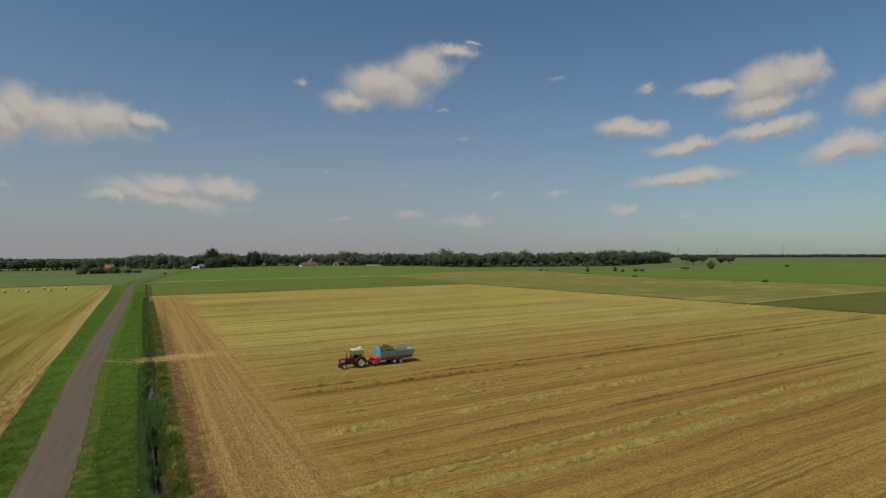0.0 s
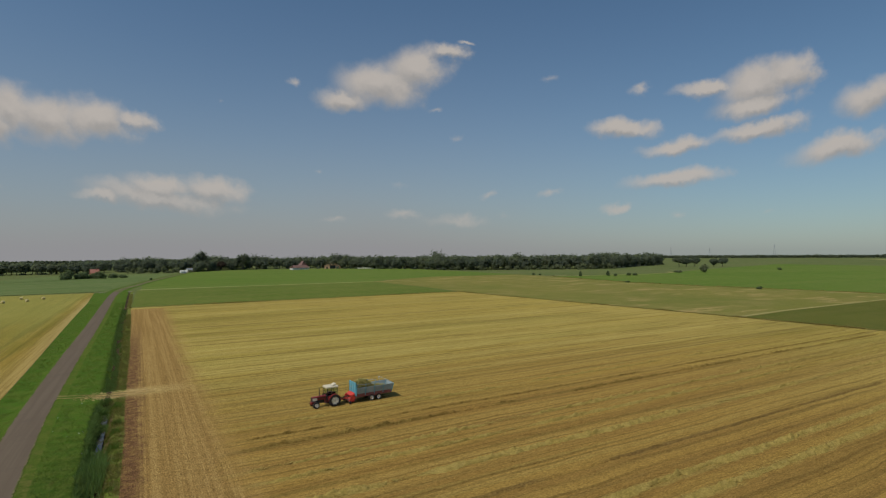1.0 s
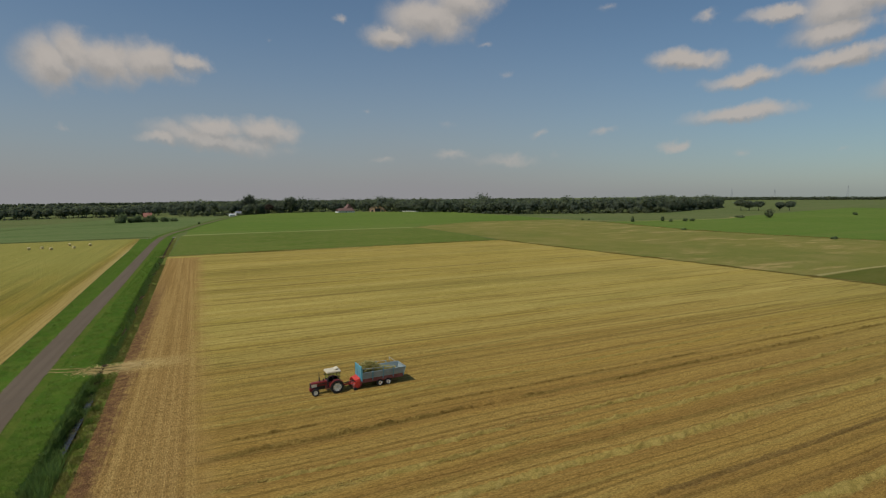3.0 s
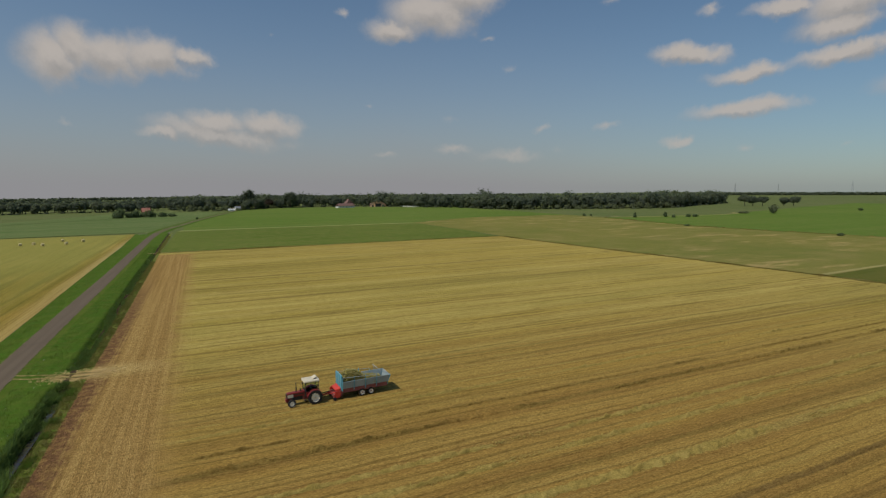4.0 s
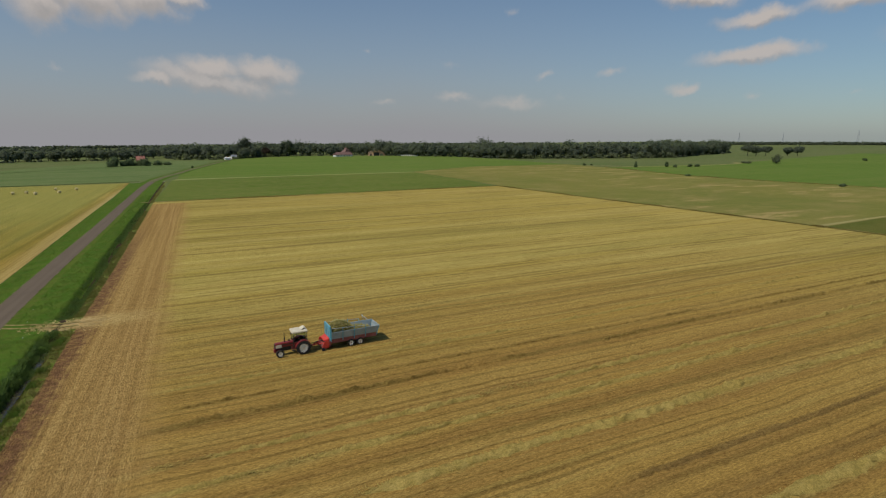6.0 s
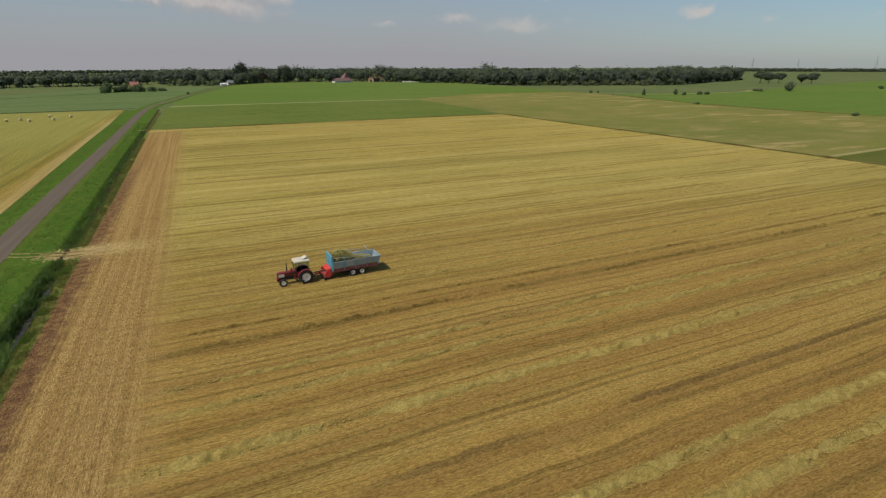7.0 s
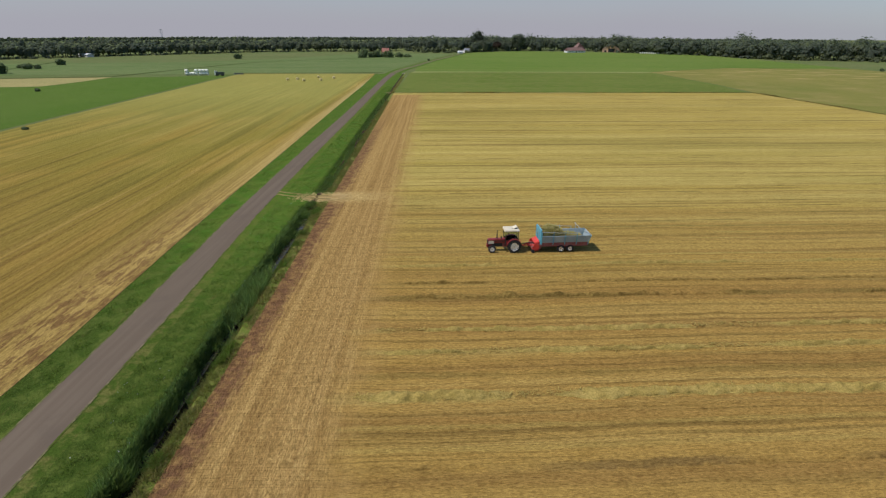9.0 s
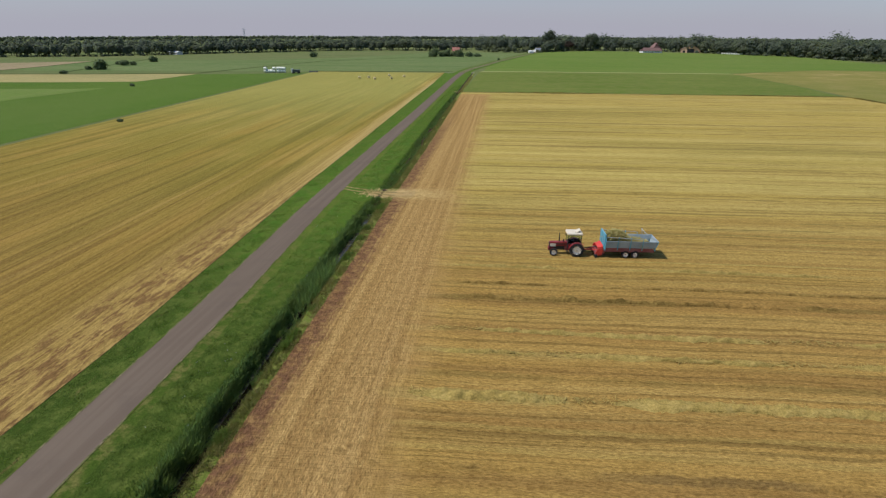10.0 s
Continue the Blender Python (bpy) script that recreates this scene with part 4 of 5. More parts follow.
# ---- houses ----
def house(name, x, y, turn, long, wide, eave, ridge, wall, roof, label, hip=0.0, openings=()):
    """A gabled or hipped house: ridge along its own x; openings: (side, along, width, sill, head, material)."""
    ob = tagged(new(name), label, "house")
    ob.matrix_world = pose(x, y, 0, 0, 0, turn)
    a, b = long / 2, wide / 2
    bm = bmesh.new()
    lo = [bm.verts.new((sx * a, sy * b, -0.1)) for sx, sy in ((-1, -1), (1, -1), (1, 1), (-1, 1))]
    hi = [bm.verts.new((sx * a, sy * b, eave)) for sx, sy in ((-1, -1), (1, -1), (1, 1), (-1, 1))]
    for i in range(4):
        bm.faces.new((lo[i], lo[(i + 1) % 4], hi[(i + 1) % 4], hi[i]))
    if not hip:
        for i, j in ((1, 2), (3, 0)):
            bm.faces.new((hi[i], hi[j], bm.verts.new((hi[i].co.x, 0, ridge - 0.1))))
    part("wall", bm, wall, ob)
    for sy in (-1, 1):
        bm = bmesh.new()
        over = 0.5
        drop = (ridge - eave) / b * over
        e0, e1 = Vector((-a - over, sy * (b + over), eave - drop)), Vector((a + over, sy * (b + over), eave - drop))
        r0, r1 = Vector((-a - over + hip, 0, ridge)), Vector((a + over - hip, 0, ridge))
        thick = Vector((0, 0, 0.22))
        low = [bm.verts.new(p) for p in (e0, e1, r1, r0)]
        top = [bm.verts.new(p + thick) for p in (e0, e1, r1, r0)]
        bm.faces.new(low), bm.faces.new(top)
        for i in range(4):
            bm.faces.new((low[i], low[(i + 1) % 4], top[(i + 1) % 4], top[i]))
        part("roof", bm, roof, ob)
    if hip:
        for sx in (-1, 1):
            bm = bmesh.new()
            over = 0.5
            drop = (ridge - eave) / b * over
            p = [(sx * (a + over), -b - over, eave - drop + 0.1), (sx * (a + over), b + over, eave - drop + 0.1), (sx * (a + over - hip), 0, ridge + 0.2)]
            bm.faces.new([bm.verts.new(q) for q in p])
            bmesh.ops.solidify(bm, geom=list(bm.faces), thickness=0.15)
            part("roof", bm, roof, ob)
    for kind, side, s, w, z0, z1, mat in openings:
        bm = bmesh.new()
        if side == "front":
            box(bm, s - w / 2, s + w / 2, -b - 0.06, -b + 0.1, z0, z1)
        else:
            box(bm, a - 0.1, a + 0.06, s - w / 2, s + w / 2, z0, z1) if side == "end" else box(bm, -a - 0.06, -a + 0.1, s - w / 2, s + w / 2, z0, z1)
        part(kind, bm, mat, ob)
    bm = bmesh.new()
    box(bm, a * 0.3, a * 0.3 + 0.8, -0.4, 0.4, ridge - 0.6, ridge + 0.9, 0.03)
    part("chimney", bm, BRICK, ob)
    return ob


WHITE = plain("white plaster", (0.72, 0.70, 0.66), (0.80, 0.78, 0.74), 0.5, 0.85)
BRICK = plain("red-brown brick", (0.24, 0.10, 0.06), (0.32, 0.15, 0.09), 1.0, 0.9)
TILES = plain("weathered red-brown tiles", (0.150, 0.082, 0.066), (0.20, 0.115, 0.092), 0.6, 0.8)
PALE_SHEET = plain("pale roofing", (0.42, 0.41, 0.39), (0.55, 0.53, 0.50), 0.6, 0.6)
TILES_ORANGE = plain("orange clay tiles", (0.34, 0.135, 0.095), (0.42, 0.175, 0.125), 0.6, 0.8)
TIMBER = plain("honey-coloured timber", (0.58, 0.34, 0.18), (0.66, 0.42, 0.25), 0.8, 0.75)
TIMBER_ROOF = plain("orange-brown barn roof", (0.33, 0.20, 0.14), (0.40, 0.25, 0.18), 0.6, 0.8)
DARK = plain("dark opening", (0.02, 0.018, 0.016), (0.03, 0.028, 0.025), 1.0, 0.5)
GLASS = plain("window glass", (0.05, 0.06, 0.07), (0.08, 0.09, 0.10), 1.0, 0.1, 0.0, 5.0, 0.6)

house("farmhouse", 226, 751, 12, 25, 9, 2.6, 5.8, WHITE, TILES, "long low white farmhouse under a red-brown roof", 3.0, [("window", "front", s, 1.4, 0.9, 2.1, GLASS) for s in (-9, -5, 4, 8)] + [("door", "front", 0, 1.2, 0, 2.2, DARK)])
house("farmhouse_wing", 234, 763, 102, 12, 13, 3.5, 11.0, BRICK, TILES, "farmhouse with a steep red-brown roof", 4.0)
# flat dark panels on the barn's gable: its shaded interior put in as colour
house("barn", 279, 767, 72, 13, 23, 3.8, 9.4, TIMBER, TIMBER_ROOF, "timber barn with orange-brown roof and dark open doorways", 0.0, [("door", "back", 0, 8.0, 0, 4.6, DARK), ("door", "back", -7.6, 2.6, 0, 2.6, DARK), ("door", "back", 7.6, 2.6, 0, 2.6, DARK)])
house("cottage", -10, 640, 10, 7, 6, 3.8, 7.6, BRICK, TILES_ORANGE, "brick cottage with orange tiled roof behind bushes", 0.0, [("window", "front", s, 1.4, 1.0, 2.2, GLASS) for s in (-3.5, 3.5)])
house("farm_shed", 86, 738, 20, 7, 5, 2.4, 4.8, WHITE, plain("grey slates", (0.2, 0.21, 0.23), (0.3, 0.31, 0.33), 0.6, 0.7), "small white farm building with grey roof", 0.0, [("window", "front", s, 1.2, 1.0, 2.1, GLASS) for s in (-2.5, 2.5)])
house("shed", 76, 712, 20, 6, 3, 2.0, 2.8, WHITE, WHITE, "small low white shed by the lane", 0.0)
house("greenhouse", -300, 595, -35, 22, 6, 2.2, 3.2, PALE_SHEET, plain("pale roof sheets", (0.6, 0.6, 0.58), (0.7, 0.7, 0.67), 0.6, 0.5), "pale low building under the avenue trees", 0.0)


# ---- pylons ----
def pylon(x, y, tall, turn):
    ob = tagged(new("pylon"), "grey steel lattice power pylon on the plain", "pylon", "pylons on the skyline")
    ob.matrix_world = pose(x, y, 0, 0, 0, turn)
    for sx, sy in ((-1, -1), (1, -1), (1, 1), (-1, 1)):
        part("leg", rod(bmesh.new(), (sx * tall * 0.085, sy * tall * 0.085, 0), (sx * 0.5, sy * 0.5, tall), 0.24, 6, 0.16), STEEL, ob)
    bm = bmesh.new()
    for i in range(9):
        z0, z1 = tall * i / 9, tall * (i + 1) / 9
        w0, w1 = tall * 0.085 * (1 - i / 9) + 0.5 * i / 9, tall * 0.085 * (1 - (i + 1) / 9) + 0.5 * (i + 1) / 9
        for a, b in (((-w0, -w0), (w1, -w1)), ((w0, -w0), (-w1, -w1)), ((-w0, w0), (w1, w1)), ((w0, w0), (-w1, w1)), ((-w0, -w0), (-w1, w1)), ((w0, -w0), (w1, w1))):
            rod(bm, (*a, z0), (*b, z1), 0.09, 4)
    part("brace", bm, STEEL, ob)
    for z, w in ((0.70, 0.26), (0.84, 0.22), (0.96, 0.17)):
        part("cross_arm", box(bmesh.new(), -tall * w, tall * w, -0.3, 0.3, tall * z - 0.35, tall * z + 0.35, 0.1), STEEL, ob)
    return ob


STEEL = plain("grey galvanised steel", (0.34, 0.36, 0.38), (0.42, 0.44, 0.46), 0.5, 0.6, 0.3)
pylon(1727, 908, 40, 30)
pylon(1763, 1143, 33, 30)
pylon(1694, 1245, 36, 30)
pylon(-780, 1906, 27, 0)


# ---- bales ----
BALE = plain("pale net-wrapped straw", (0.52, 0.43, 0.20), (0.62, 0.53, 0.27), 1.5, 0.95, 0.0, 30.0, 0.1)
WRAP = plain("pale green-white bale wrap", (0.68, 0.69, 0.55), (0.80, 0.80, 0.66), 1.2, 0.6, 0.0, 30.0, 0.2)


def round_bale(name, label, mat, r=0.75, long=1.25):
    ob = tagged(new(name), label, "bale")
    bm = bmesh.new()
    bmesh.ops.create_cone(bm, cap_ends=True, segments=20, radius1=r, radius2=r, depth=long, matrix=pose(0, 0, r * 0.97, 0, 90, 0))
    bmesh.ops.bevel(bm, geom=[e for e in bm.edges if len(e.link_faces) == 2 and e.calc_face_angle(0) > 1.0], offset=0.12, segments=2, affect="EDGES")
    for v in bm.verts:
        v.co += Vector((0.03 * rough_noise(v.co.y * 3, v.co.z * 3), 0, 0.02 * rough_noise(v.co.x * 3, v.co.y * 3)))
        v.co.z = max(v.co.z, 0.0)
    part("wrapped_body", bm, mat, ob)
    return ob


first = None
for x, y, a in ((-45.4, 321.7, 20), (-41.0, 324.9, 70), (-36.0, 316.4, 40), (-31.9, 338.5, 10), (-27.7, 320.4, 55), (-22.6, 333.1, 30)):
    m = pose(x, y, 0.05, 0, 0, a)
    if first is None:
        first = tagged(round_bale("round_bale", "pale round straw bale lying on the stubble", BALE, 0.64, 1.2), group="bales on the stubble")
        first.matrix_world = m
    else:
        copy_thing(first, m)
stack = None
for i in range(7):
    for k in range(2):
        m = pose(-111.4 + i * 1.72 + (0.7 if i > 3 else 0), 356.9 + i * 0.3, 0.06 + k * 1.55, 0, 0, 0)
        if k and i in (1, 2):
            continue
        if stack is None:
            stack = tagged(round_bale("stacked_bale", "white-wrapped bale in a long stack by the field", WRAP, 0.90, 1.75), group="stacked wrapped bales")
            stack.matrix_world = m
        else:
            copy_thing(stack, m)
# bale shapes added for a low pale strip of unknown kind by the farmyard
for i in range(9):
    m = pose(299.5 + i * 2.1, 719.0 - i * 1.6, 0.06, 0, 0, 38)
    if i == 0:
        yard = tagged(round_bale("yard_block", "pale bale-shaped block in a row by the farmyard", WRAP, 0.85, 1.5), group="bales by the farmyard")
        yard.matrix_world = m
    else:
        copy_thing(yard, m)
CART = plain("dark machine paint", (0.03, 0.045, 0.035), (0.05, 0.06, 0.05), 1.0, 0.5)
RUBBER = plain("tyre rubber", (0.018, 0.017, 0.016), (0.035, 0.032, 0.028), 3.0, 0.9)
cart = tagged(new("farm_trailer"), "dark farm trailer with a pale front beside the bales", "trailer")
cart.location = (-91.0, 352.5, 0.05)
part("bed", box(bmesh.new(), -1.8, 2.4, -1.1, 1.1, 0.8, 2.2, 0.06), CART, cart)
part("front_board", box(bmesh.new(), -2.6, -1.8, -1.1, 1.1, 0.5, 2.9, 0.08), WRAP, cart)
for x in (-1.4, 1.7):
    for s in (-1, 1):
        part("wheel", rod(bmesh.new(), (x, s * 1.1, 0.5), (x, s * 1.4, 0.5), 0.5, 16), RUBBER, cart)
cart = tagged(new("tedder"), "low dark hay machine standing at the field's corner", "farm machine")
cart.location = (-82.4, 360, 0.05)
part("beam", box(bmesh.new(), -2.7, 2.7, -0.2, 0.2, 0.8, 1.1, 0.04), CART, cart)
for x in (-2.2, -0.75, 0.75, 2.2):
    part("rotor", rod(bmesh.new(), (x, 0, 0.3), (x, 0, 1.25), 0.7, 10, 0.2), CART, cart)
part("drawbar", rod(bmesh.new(), (0, 0, 0.8), (0, 2.2, 0.6), 0.08), CART, cart)


# ---- the tractor ----
RED = plain("faded red paint", (0.17, 0.018, 0.018), (0.25, 0.030, 0.026), 2.0, 0.45)
RED_BRIGHT = plain("orange-red paint", (0.52, 0.038, 0.026), (0.62, 0.06, 0.04), 2.0, 0.5)
CREAM = plain("cream-white paint", (0.60, 0.52, 0.36), (0.70, 0.62, 0.46), 1.5, 0.5)
RIM = plain("dusty white rim", (0.80, 0.73, 0.57), (0.88, 0.82, 0.68), 3.0, 0.55)
BLACK = plain("black paint", (0.012, 0.012, 0.012), (0.03, 0.028, 0.026), 2.0, 0.5)
BLUE = plain("faded light blue paint", (0.10, 0.34, 0.42), (0.16, 0.42, 0.50), 1.2, 0.5)
BLUE_GREY = plain("dusty blue-grey sheet", (0.25, 0.315, 0.33), (0.36, 0.41, 0.405), 0.9, 0.55)
DULL_RED = plain("dusty dark red frame", (0.23, 0.055, 0.048), (0.33, 0.115, 0.095), 1.4, 0.6)


def cab_glass():
    mat, n, bsdf = material("cab glass", 0.05, 0.0, 0.5)
    bsdf.inputs["Base Color"].default_value = (0.7, 0.8, 0.8, 1)
    bsdf.inputs["Transmission Weight"].default_value = 1.0
    bsdf.inputs["IOR"].default_value = 1.05
    return mat


CAB_GLASS = cab_glass()


def lug_tyre(r, wide, lugs):
    """A tyre standing on its own axle line (y): rounded shoulders and slanting lugs."""
    bm = bmesh.new()
    prof = [(r * 0.52, -wide * 0.36), (r * 0.60, -wide * 0.48), (r * 0.86, -wide * 0.5), (r * 0.955, -wide * 0.40), (r * 0.965, 0), (r * 0.955, wide * 0.40), (r * 0.86, wide * 0.5), (r * 0.60, wide * 0.48), (r * 0.52, wide * 0.36)]
    steps = 32
    rings = [[bm.verts.new((p * math.cos(a), w, p * math.sin(a))) for p, w in prof] for a in (2 * math.pi * i / steps for i in range(steps))]
    for i in range(steps):
        for j in range(len(prof) - 1):
            bm.faces.new((rings[i][j], rings[i][j + 1], rings[(i + 1) % steps][j + 1], rings[(i + 1) % steps][j]))
        bm.faces.new((rings[i][-1], rings[i][0], rings[(i + 1) % steps][0], rings[(i + 1) % steps][-1]))
    for i in range(lugs):
        for s in (-1, 1):
            a = 2 * math.pi * (i + (0.5 if s > 0 else 0)) / lugs
            made = bmesh.ops.create_cube(bm, size=1.0, matrix=Matrix.Rotation(-a, 4, "Y") @ Matrix.Translation((r * 0.965, s * wide * 0.22, 0)) @ Matrix.Rotation(s * 0.6, 4, "X") @ Matrix.Diagonal((r * 0.07, wide * 0.52, r * 0.07, 1)))
    return bm


def wheel(parent, x, y, r, wide, lugs, side):
    w = part("wheel", lug_tyre(r, wide, lugs), RUBBER, parent, "black lugged tyre")
    w.location = (x, y, r * 0.995)
    bm = bmesh.new()
    prof = [(0.0, 0.34), (0.18, 0.34), (0.24, 0.27), (0.44, 0.25), (0.52, 0.33), (0.59, 0.47), (0.61, 0.51), (0.58, -0.30), (0.0, -0.12)]
    pts = [(p * r, s * wide) for p, s in prof]
    steps = 24
    rings = [[bm.verts.new((p * math.cos(a), side * q, p * math.sin(a))) for p, q in pts] for a in (2 * math.pi * i / steps for i in range(steps))]
    for i in range(steps):
        for j in range(len(pts) - 1):
            bm.faces.new((rings[i][j], rings[i][j + 1], rings[(i + 1) % steps][j + 1], rings[(i + 1) % steps][j]))
    bmesh.ops.remove_doubles(bm, verts=bm.verts, dist=0.001)
    bmesh.ops.recalc_face_normals(bm, faces=bm.faces)
    part("rim", bm, RIM, w, "dusty white rim")
    bm = bmesh.new()
    rod(bm, (0, side * wide * 0.28, 0), (0, side * wide * 0.44, 0), r * 0.15, 12)
    for i in range(6):
        a = i * math.pi / 3
        rod(bm, (r * 0.3 * math.cos(a), side * wide * 0.25, r * 0.3 * math.sin(a)), (r * 0.3 * math.cos(a), side * wide * 0.32, r * 0.3 * math.sin(a)), 0.025, 6)
    part("hub", bm, DULL_RED if r < 0.45 else CREAM, w)
    return w


def build_tractor():
    """Built with its nose to +x and its rear axle over the origin."""
    t = tagged(new("tractor"), "old red tractor with cream cab roof pulling a wagon", "tractor")
    for s in (-1, 1):
        wheel(t, 0.0, s * 0.86, 0.83, 0.44, 20, s)
        wheel(t, 2.62, s * 0.74, 0.46, 0.24, 14, s)
    part("rear_axle", rod(bmesh.new(), (0, -0.75, 0.79), (0, 0.75, 0.79), 0.16, 12), DULL_RED, t)
    part("gearbox", box(bmesh.new(), -0.45, 1.3, -0.24, 0.24, 0.5, 1.05, 0.05), DULL_RED, t)
    part("engine", box(bmesh.new(), 1.25, 2.55, -0.22, 0.22, 0.55, 1.1, 0.04), BLACK, t)
    part("front_axle", box(bmesh.new(), 2.53, 2.71, -0.66, 0.66, 0.38, 0.55, 0.03), DULL_RED, t)
    part("axle_support", box(bmesh.new(), 2.35, 3.0, -0.2, 0.2, 0.5, 0.85, 0.04), RED, t)
    hood = part("hood", box(bmesh.new(), 1.02, 3.06, -0.31, 0.31, 1.02, 1.58, 0.06, lambda x, y, z: (x, y * (0.88 if x > 2 else 1), z - (0.08 if x > 2 and z > 1.2 else 0))), RED, t, "faded red engine hood")
    part("grille", box(bmesh.new(), 3.03, 3.10, -0.24, 0.24, 0.92, 1.44, 0.02), BLACK, hood, "black front grille")
    for s in (-1, 1):
        part("headlight", rod(bmesh.new(), (3.08, s * 0.15, 1.30), (3.14, s * 0.15, 1.30), 0.085, 12), GLASS, hood)
        part("side_panel", box(bmesh.new(), 2.35, 3.0, s * 0.285 - 0.012, s * 0.285 + 0.012, 0.98, 1.34, 0.008), CREAM, hood, "cream-white side panel")
        part("side_stripe", box(bmesh.new(), 1.1, 2.33, s * 0.312 - 0.006, s * 0.312 + 0.006, 1.26, 1.36), BLACK, hood)
        part("step", box(bmesh.new(), 0.85, 1.2, s * 0.5 - 0.15, s * 0.5 + 0.15, 0.48, 0.52, 0.01), BLACK, t)
    part("front_weight", box(bmesh.new(), 3.0, 3.2, -0.3, 0.3, 0.5, 0.85, 0.03), RED, t)
    stack_pipe = part("exhaust", rod(bmesh.new(), (1.95, 0.0, 1.5), (1.95, 0.0, 2.05), 0.075, 12), BLACK, t, "black upright exhaust")
    part("exhaust_tip", rod(bmesh.new(), (1.95, 0.0, 2.05), (1.95, 0.0, 2.62), 0.045, 10), BLACK, stack_pipe)
    part("air_intake", rod(bmesh.new(), (1.45, 0.12, 1.55), (1.45, 0.12, 1.85), 0.07, 12), BLACK, t)
    # mudguards
    for s in (-1, 1):
        bm = bmesh.new()
        arc = [radians(a) for a in range(10, 171, 16)]
        outer = [(0.92 * math.cos(a), 0.79 + 0.92 * math.sin(a)) for a in arc]
        inner = [(0.88 * math.cos(a), 0.79 + 0.88 * math.sin(a)) for a in arc]
        for y0, y1 in ((0.60, 1.06),):
            vo = [[bm.verts.new((x, s * y, z)) for x, z in outer] for y in (y0, y1)]
            vi = [[bm.verts.new((x, s * y, z)) for x, z in inner] for y in (y0, y1)]
            for i in range(len(arc) - 1):
                bm.faces.new((vo[0][i], vo[0][i + 1], vo[1][i + 1], vo[1][i]))
                bm.faces.new((vi[0][i], vi[1][i], vi[1][i + 1], vi[0][i + 1]))
                bm.faces.new((vo[1][i], vo[1][i + 1], vi[1][i + 1], vi[1][i]))
                bm.faces.new((vo[0][i], vi[0][i], vi[0][i + 1], vo[0][i + 1]))
        bmesh.ops.recalc_face_normals(bm, faces=bm.faces)
        part("mudguard", bm, RED, t, "red mudguard")
        part("tail_light", box(bmesh.new(), -0.80, -0.72, s * 0.82 - 0.05, s * 0.82 + 0.05, 1.42, 1.52, 0.01), RED_BRIGHT, t)
    # cab
    cab = part("cab_frame", cab_bars(), BLACK, t, "dark cab frame")
    roof = part("roof", box(bmesh.new(), -0.62, 1.20, -0.80, 0.80, 2.60, 2.80, 0.07, lambda x, y, z: (x * (0.96 if z > 2.7 else 1), y * (0.94 if z > 2.7 else 1), z)), CREAM, t, "cream-white cab roof")
    hatch = part("hatch", box(bmesh.new(), -0.28, 0.28, -0.42, 0.42, -0.02, 0.03, 0.012), CREAM, roof, "tilted open roof hatch")
    hatch.matrix_local = pose(-0.12, 0, 2.93, 0, 24, 0)
    # black sheet on the closed roof, for the shade inside the open hatch
    part("hatch_gap", box(bmesh.new(), -0.35, 0.15, -0.40, 0.40, 2.78, 2.806), BLACK, roof)
    for s in (-1, 1):
        part("window", box(bmesh.new(), -0.40, 0.98, s * 0.72 - 0.006, s * 0.72 + 0.006, 1.52, 2.58), CAB_GLASS, cab)
        part("door_panel", box(bmesh.new(), -0.05, 0.98, s * 0.72 - 0.02, s * 0.72 + 0.02, 1.06, 1.50, 0.01), RED, cab)
        part("mirror", box(bmesh.new(), 1.05, 1.09, s * 0.92 - 0.08, s * 0.92 + 0.08, 1.95, 2.2, 0.01), BLACK, cab)
    part("windscreen", box(bmesh.new(), 1.02, 1.032, -0.68, 0.68, 1.62, 2.58), CAB_GLASS, cab)
    part("rear_window", box(bmesh.new(), -0.50, -0.488, -0.68, 0.68, 1.62, 2.58), CAB_GLASS, cab)
    part("seat", box(bmesh.new(), -0.30, 0.22, -0.26, 0.26, 1.18, 1.36, 0.05), BLACK, t)
    part("seat_back", box(bmesh.new(), -0.40, -0.28, -0.26, 0.26, 1.30, 1.85, 0.05), BLACK, t)
    bm = bmesh.new()
    rod(bm, (0.85, 0, 1.35), (0.62, 0, 1.72), 0.03)
    for i in range(12):
        a, b = i * math.pi / 6, (i + 1) * math.pi / 6
        f = lambda q: Vector((0.60, 0, 1.74)) + 0.21 * (math.cos(q) * Vector((0, 1, 0)) + math.sin(q) * Vector((0.8, 0, 0.55)))
        rod(bm, f(a), f(b), 0.018, 5)
    part("steering_wheel", bm, BLACK, t)
    part("dashboard", box(bmesh.new(), 0.82, 1.04, -0.35, 0.35, 1.05, 1.62, 0.04), BLACK, t)
    part("drawbar", box(bmesh.new(), -1.05, -0.3, -0.06, 0.06, 0.46, 0.56, 0.01), BLACK, t)
    for s in (-1, 1):
        part("lift_arm", rod(bmesh.new(), (-0.3, s * 0.3, 0.75), (-1.15, s * 0.42, 0.6), 0.04), BLACK, t)
    return t


def cab_bars():
    bm = bmesh.new()
    for x0, x1 in ((-0.48, -0.50), (0.40, 0.40), (1.04, 1.00)):
        for s in (-1, 1):
            rod(bm, (x0, s * 0.70, 1.02), (x1, s * 0.72, 2.62), 0.038, 6)
    for z in (1.04, 1.54, 2.60):
        for s in (-1, 1):
            rod(bm, (-0.49, s * 0.71, z), (1.02, s * 0.71, z), 0.03, 6)
        for x in (-0.49, 1.02):
            rod(bm, (x, -0.71, z), (x, 0.71, z), 0.03, 6)
    box(bm, -0.5, 1.04, -0.7, 0.7, 0.98, 1.03, 0.0)
    return bm


